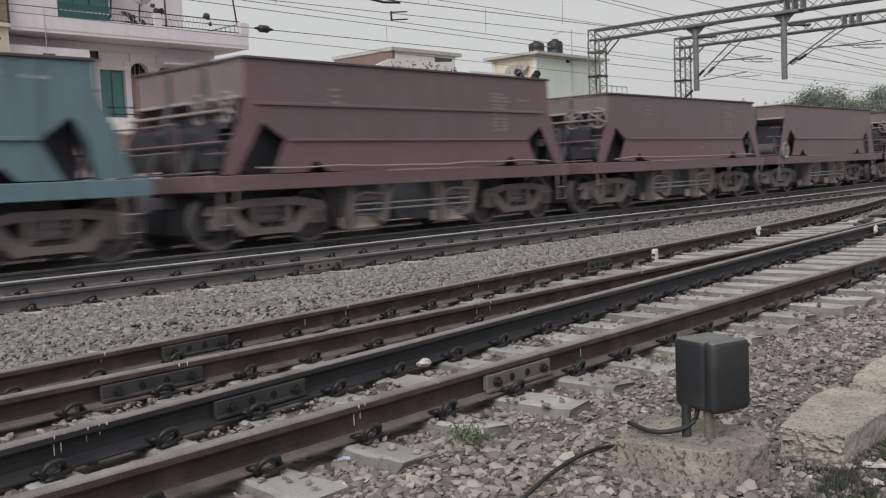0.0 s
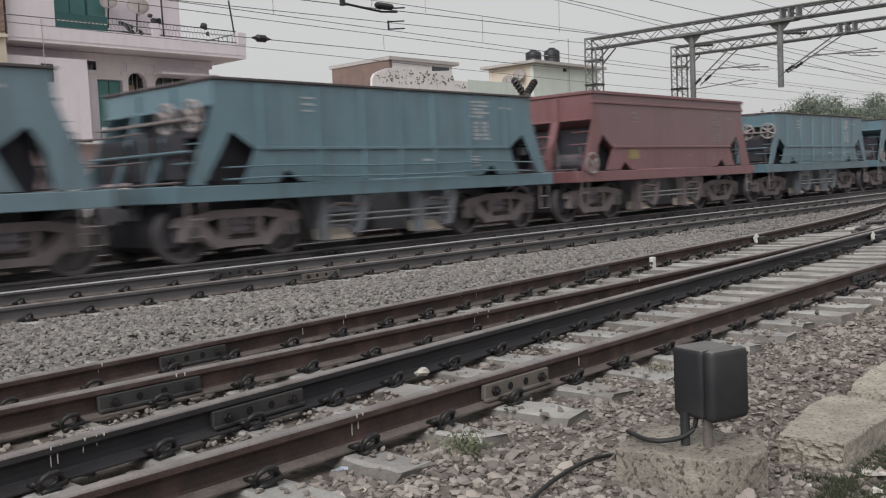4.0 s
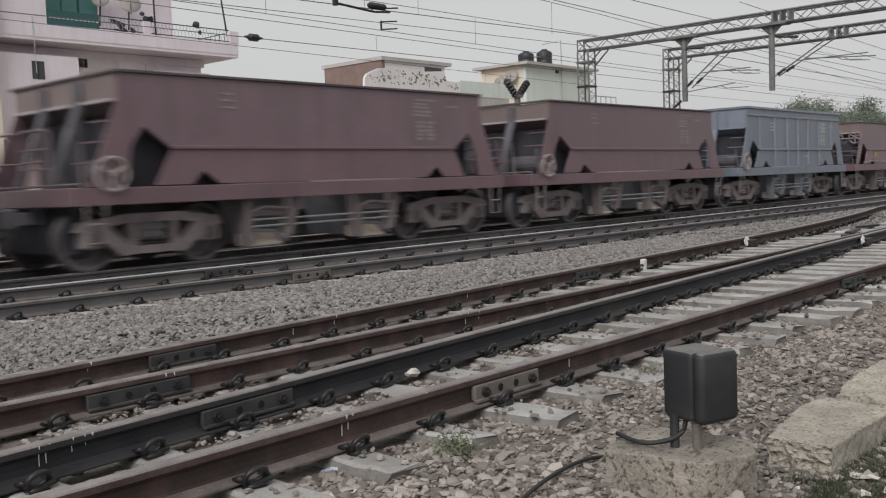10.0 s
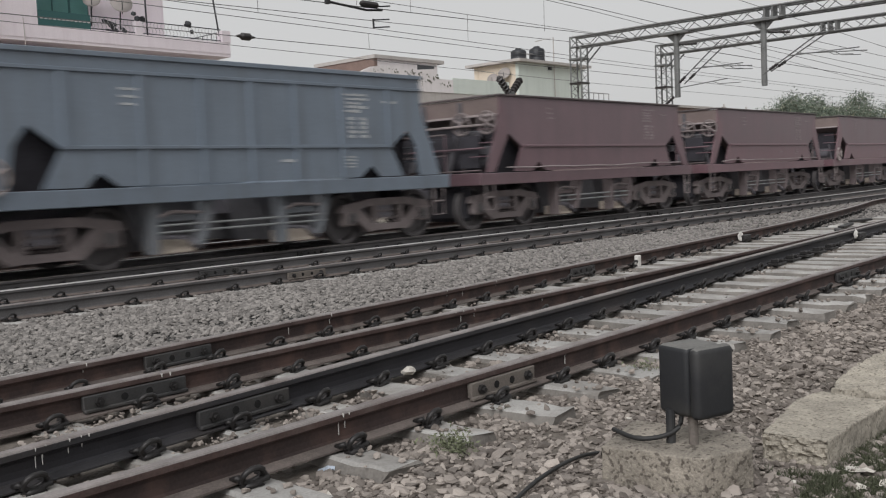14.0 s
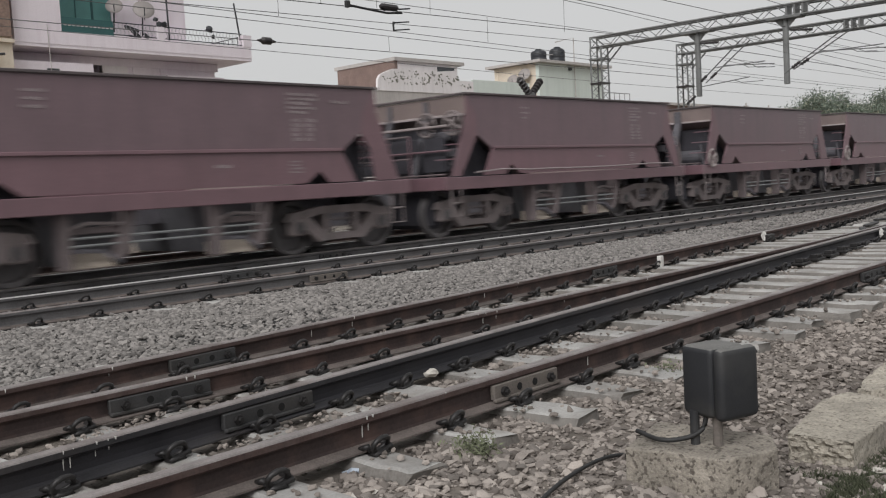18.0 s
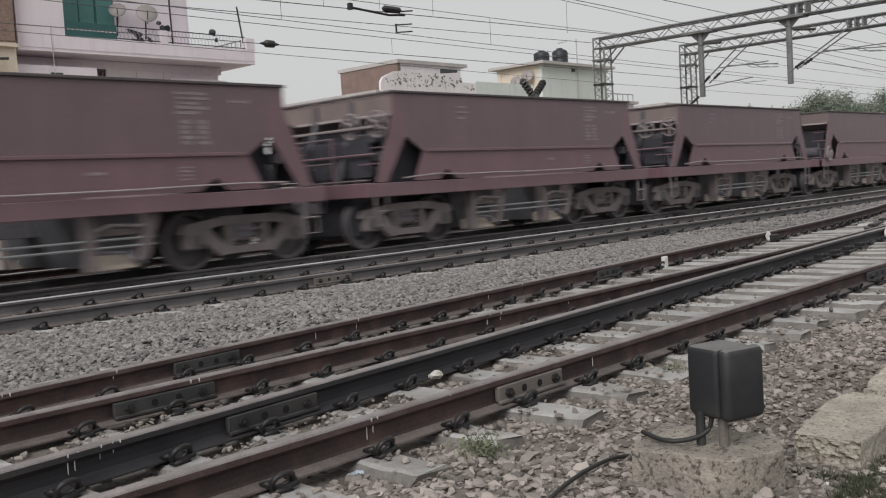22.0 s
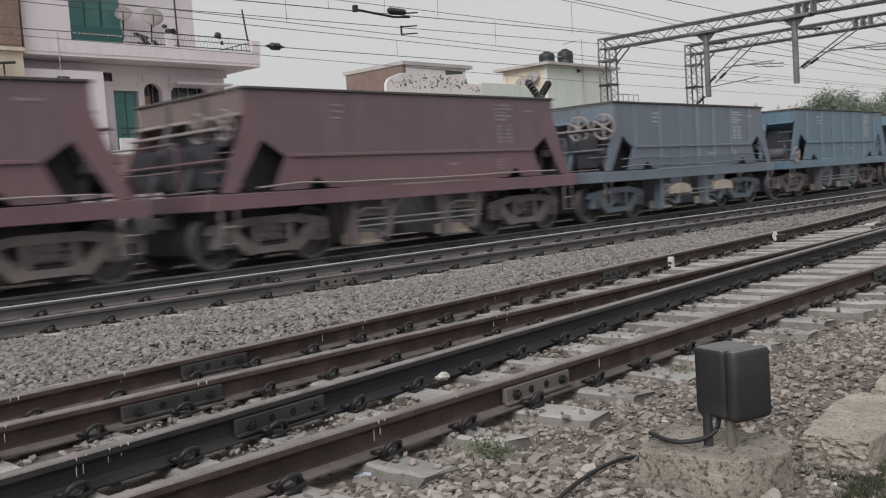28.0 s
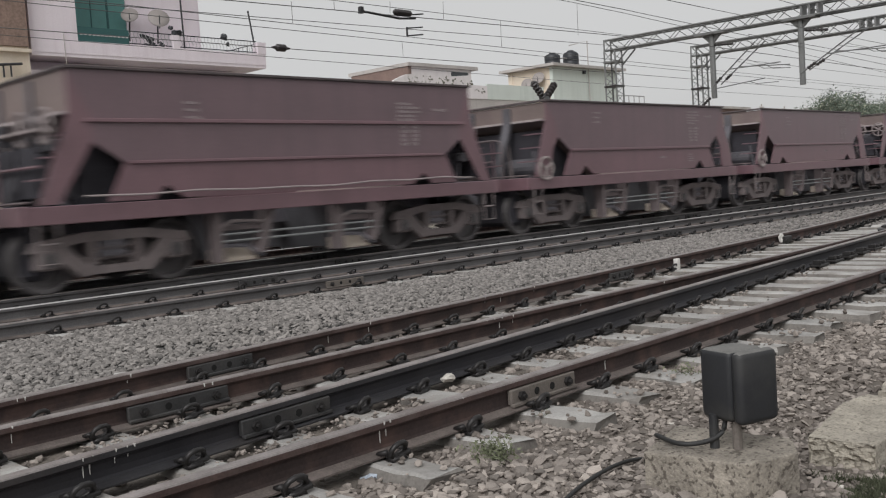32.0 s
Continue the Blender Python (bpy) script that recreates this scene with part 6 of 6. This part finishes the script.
stones("gravel", [(x, y, -0.185) for x, y, z in scatter(1500, 1.5, 9, 3.55, 7.0, 33, 1.6, by_rail) if on_sleeper(x, y)], (0.006, 0.017), STONE_NEAR, "loose chippings lying on turnout sleepers", (0.3, 0.55), 0.1, 34)
stones("gravel", scatter(19000, 0.8, 20, 3.1, 7.2, 13, 1.3, lambda x, y: on_sleeper(x, y) or by_rail(x, y)), (0.011, 0.032), STONE_NEAR, "brown gravel between turnout sleepers", (0.5, 0.9), 0.3, 23)
stones("gravel", [(x, y, max(z, -0.2) + 0.012) for x, y, z in scatter(9000, 1.5, 15, 3.3, 6.9, 35, 1.5, by_rail) if any(0.09 < f(x) - y < 0.3 and math.sin(x * 2.3 + q) > -0.1 for q, f in enumerate((y2, y3, y4)))], (0.007, 0.021), STONE_NEAR, "heaped gravel along the turnout rails", (0.35, 0.7), 0.15, 36)
stones("ballast", scatter(32000, 1.8, 17, 7.0, 10.3, 14, 1.3, lambda x, y: by_rail(x, y) or on_main_sleeper(x, y)), (0.016, 0.036), STONE_BALLAST, "pale grey crushed stone ballast", (0.4, 0.75), 0.2, 24)
stones("ballast", scatter(19000, 15, 46, 6.9, 10.2, 15, 1.5, by_rail), (0.018, 0.034), STONE_BALLAST, "pale grey crushed stone ballast", (0.4, 0.7), 0.3, 25)
stones("ballast", scatter(6500, 2, 34, 10.4, 12.9, 16, 1.2, by_rail), (0.02, 0.045), STONE_OILY, "dark oily ballast between the rails", (0.6, 1.0), 0.25, 26)
stones("ballast", scatter(3500, 2, 34, 12.9, 15.6, 17, 1.2), (0.02, 0.045), STONE_OILY, "dark oily ballast under the train", (0.6, 1.0), 0.25, 27)

rng = np.random.default_rng(81)   # the stony patch thins out towards the open dirt
edge_spots = [(1.95 - abs(a) * 1.0, b) for a, b in zip(rng.normal(0, 1, 9000), rng.uniform(0.3, 3.2, 9000))] + [(a, 0.8 - abs(b) * 0.8) for a, b in zip(rng.uniform(1.4, 14, 16000), rng.normal(0, 1, 16000))]
stones("trackside_stones", [(x, y, ground_z(x, y)) for x, y in edge_spots if not blocked(x, y)], (0.008, 0.024), STONE_NEAR, "thinning brown stones at the edge of trackside dirt", (0.3, 0.65), 0.25, 82)

STONE_ONE = material("single_trackside_stone", (0.29, 0.255, 0.228), 0.9, 0, 0.35, 30, 150, 0.35, tint=0.55, depth=0.004)
NEAR_STONES = []
for k in range(8):
    rng = np.random.default_rng(300 + k)
    bm = B()
    vs = [bm.verts.new(tuple(np.sign(c) * np.abs(c) ** 0.75 * (1 + rng.uniform(-0.34, 0.3)) * np.array((1.15, 0.9, rng.uniform(0.42, 0.5))))) for c in ICO_V]
    for f in ICO_F:
        bm.faces.new([vs[i] for i in f])
    NEAR_STONES.append(finish("loose_stone", bm, STONE_ONE))
GROUND = bpy.data.objects["ground"]
for i, (x, y, z) in enumerate(scatter(330, 2.25, 3.75, 1.9, 3.2, 71, 1.0, blocked)[:290]):
    rng = random.Random(i + 900)
    o = new("stone", NEAR_STONES[i % 8])
    o.parent = GROUND
    r = rng.uniform(0.02, 0.04)
    o.matrix_basis = pose(x, y, z + r * 0.4, rng.uniform(-25, 25), rng.uniform(-25, 25), rng.uniform(0, 360)) @ Matrix.Scale(r, 4)

wm = B()
rounded(wm, -0.045, 0.045, -0.03, 0.03, 0.0, 0.205, 0.012)
tagged(part("marker_stub", wm, WHITEWASH, at=pose(11.5, 6.49, -0.23)), "short white painted marker stub beside the rail", "marker")

WEED = material("dusty_weed_leaf", (0.15, 0.165, 0.1), 0.85, 0, 0.3, 8, 40, 0, tint=0.1)
GRASS = material("low_green_grass", (0.06, 0.067, 0.038), 0.85, 0, 0.35, 8, 40, 0, tint=0.1)
PAPER = material("dirty_paper_scrap", (0.55, 0.52, 0.47), 0.85, 0, 0.2, 12, 60, 0.1, tint=0.15)


def weed(x, y, r, n, seed, label):
    me = leaf_cloud([(0, 0, r * 0.5), (r * 0.4, 0, r * 0.3), (-r * 0.4, r * 0.2, r * 0.35), (0, -r * 0.4, r * 0.3)], n, r * 0.1, seed, (r * 0.3, r * 0.3, r * 0.22))
    me.materials.append(WEED)
    o = new("weed", me)
    o.matrix_basis = pose(x, y, ground_z(x, y) + 0.01)
    tagged(o, label, "weed", "trackside weeds", "stuff")


weed(3.45, 3.02, 0.13, 520, 1, "small dusty green weed between sleeper ends")
weed(5.55, 3.12, 0.11, 260, 2, "small dry weed beside a sleeper end")
weed(5.9, 3.0, 0.08, 160, 3, "small dry weed beside a sleeper end")
weed(4.2, 3.25, 0.07, 120, 4, "tiny weed under the rail")


def grass(x0, x1, y0, y1_, n, seed):
    rng = np.random.default_rng(seed)
    x, y = rng.uniform(x0, x1, n), rng.uniform(y0, y1_, n)
    keep = np.array([noise.noise(Vector((a * 5, b * 5, 0))) > -0.3 for a, b in zip(x, y)])
    x, y = x[keep], y[keep]
    n = len(x)
    z = np.array([ground_z(a, b) for a, b in zip(x, y)])
    a = rng.uniform(0, 6.283, n)
    h = rng.uniform(0.012, 0.045, n)
    w = 0.005
    lx, ly = rng.normal(0, 0.02, n), rng.normal(0, 0.02, n)
    v = np.stack([np.stack([x - w * np.cos(a), y - w * np.sin(a), z], 1), np.stack([x + w * np.cos(a), y + w * np.sin(a), z], 1), np.stack([x + lx, y + ly, z + h], 1)], 1)
    me = bpy.data.meshes.new("grass")
    me.from_pydata(v.reshape(-1, 3).tolist(), [], np.arange(n * 3).reshape(n, 3).tolist())
    me.materials.append(GRASS)
    tagged(new("grass", me), "short green grass among litter", "grass", kind="stuff")


grass(3.95, 5.8, 0.85, 1.62, 22000, 5)
grass(4.28, 4.6, 1.5, 1.8, 1600, 6)


def scrap(x, y, s, seed, mat=None):
    rng = random.Random(seed)
    bm = B()
    vs = []
    for j in range(4):
        for i in range(4):
            vs.append(bm.verts.new((s * (i / 3 - 0.5) + rng.uniform(-0.15, 0.15) * s, s * 0.7 * (j / 3 - 0.5) + rng.uniform(-0.12, 0.12) * s, rng.uniform(0, 0.3) * s)))
    for j in range(3):
        for i in range(3):
            bm.faces.new((vs[j * 4 + i], vs[j * 4 + i + 1], vs[j * 4 + i + 5], vs[j * 4 + i + 4]))
    r = bmesh.ops.extrude_face_region(bm, geom=bm.faces[:])
    bmesh.ops.translate(bm, verts=[e for e in r["geom"] if isinstance(e, bmesh.types.BMVert)], vec=(0, 0, 0.002))
    o = part("paper_scrap", bm, mat or PAPER, at=pose(x, y, ground_z(x, y) + 0.006, 0, 0, rng.uniform(0, 360)))
    tagged(o, "crumpled pale paper scrap on the ground", "litter", "scraps of litter")


for i, (x, y, s) in enumerate(((4.71, 1.48, 0.12), (4.36, 1.70, 0.07), (4.62, 1.30, 0.13), (4.5, 1.42, 0.08), (4.2, 1.30, 0.09), (4.05, 1.36, 0.08), (4.0, 1.24, 0.07), (4.35, 1.22, 0.1), (4.95, 1.40, 0.09), (4.85, 1.24, 0.07), (4.15, 1.45, 0.05), (5.3, 1.42, 0.08), (2.66, 3.05, 0.09))):
    scrap(x, y, s, i)
bm = B()
bmesh.ops.create_icosphere(bm, subdivisions=2, radius=0.05)
for v in bm.verts:
    v.co = Vector((v.co.x * 1.2, v.co.y * 0.7, v.co.z * 0.45)) + noise.noise_vector(v.co * 30) * 0.02
tagged(part("plastic_bag_scrap", bm, PAPER, at=pose(4.57, 4.345, -0.15)), "crumpled white plastic scrap on a rail foot", "litter", "scraps of litter")
WRAP = material("blue_white_wrapper", (0.4, 0.45, 0.52), 0.5, 0.1, 0.3, 30, 90, 0.1, depth=0.001)
scrap(2.94, 3.36, 0.07, 77, WRAP)
rng0 = random.Random(4)
for i in range(26):
    x, y = rng0.uniform(2.2, 9), rng0.uniform(1.2, 3.2)
    if not blocked(x, y):
        scrap(x, y, rng0.uniform(0.025, 0.055), 100 + i)

motions()
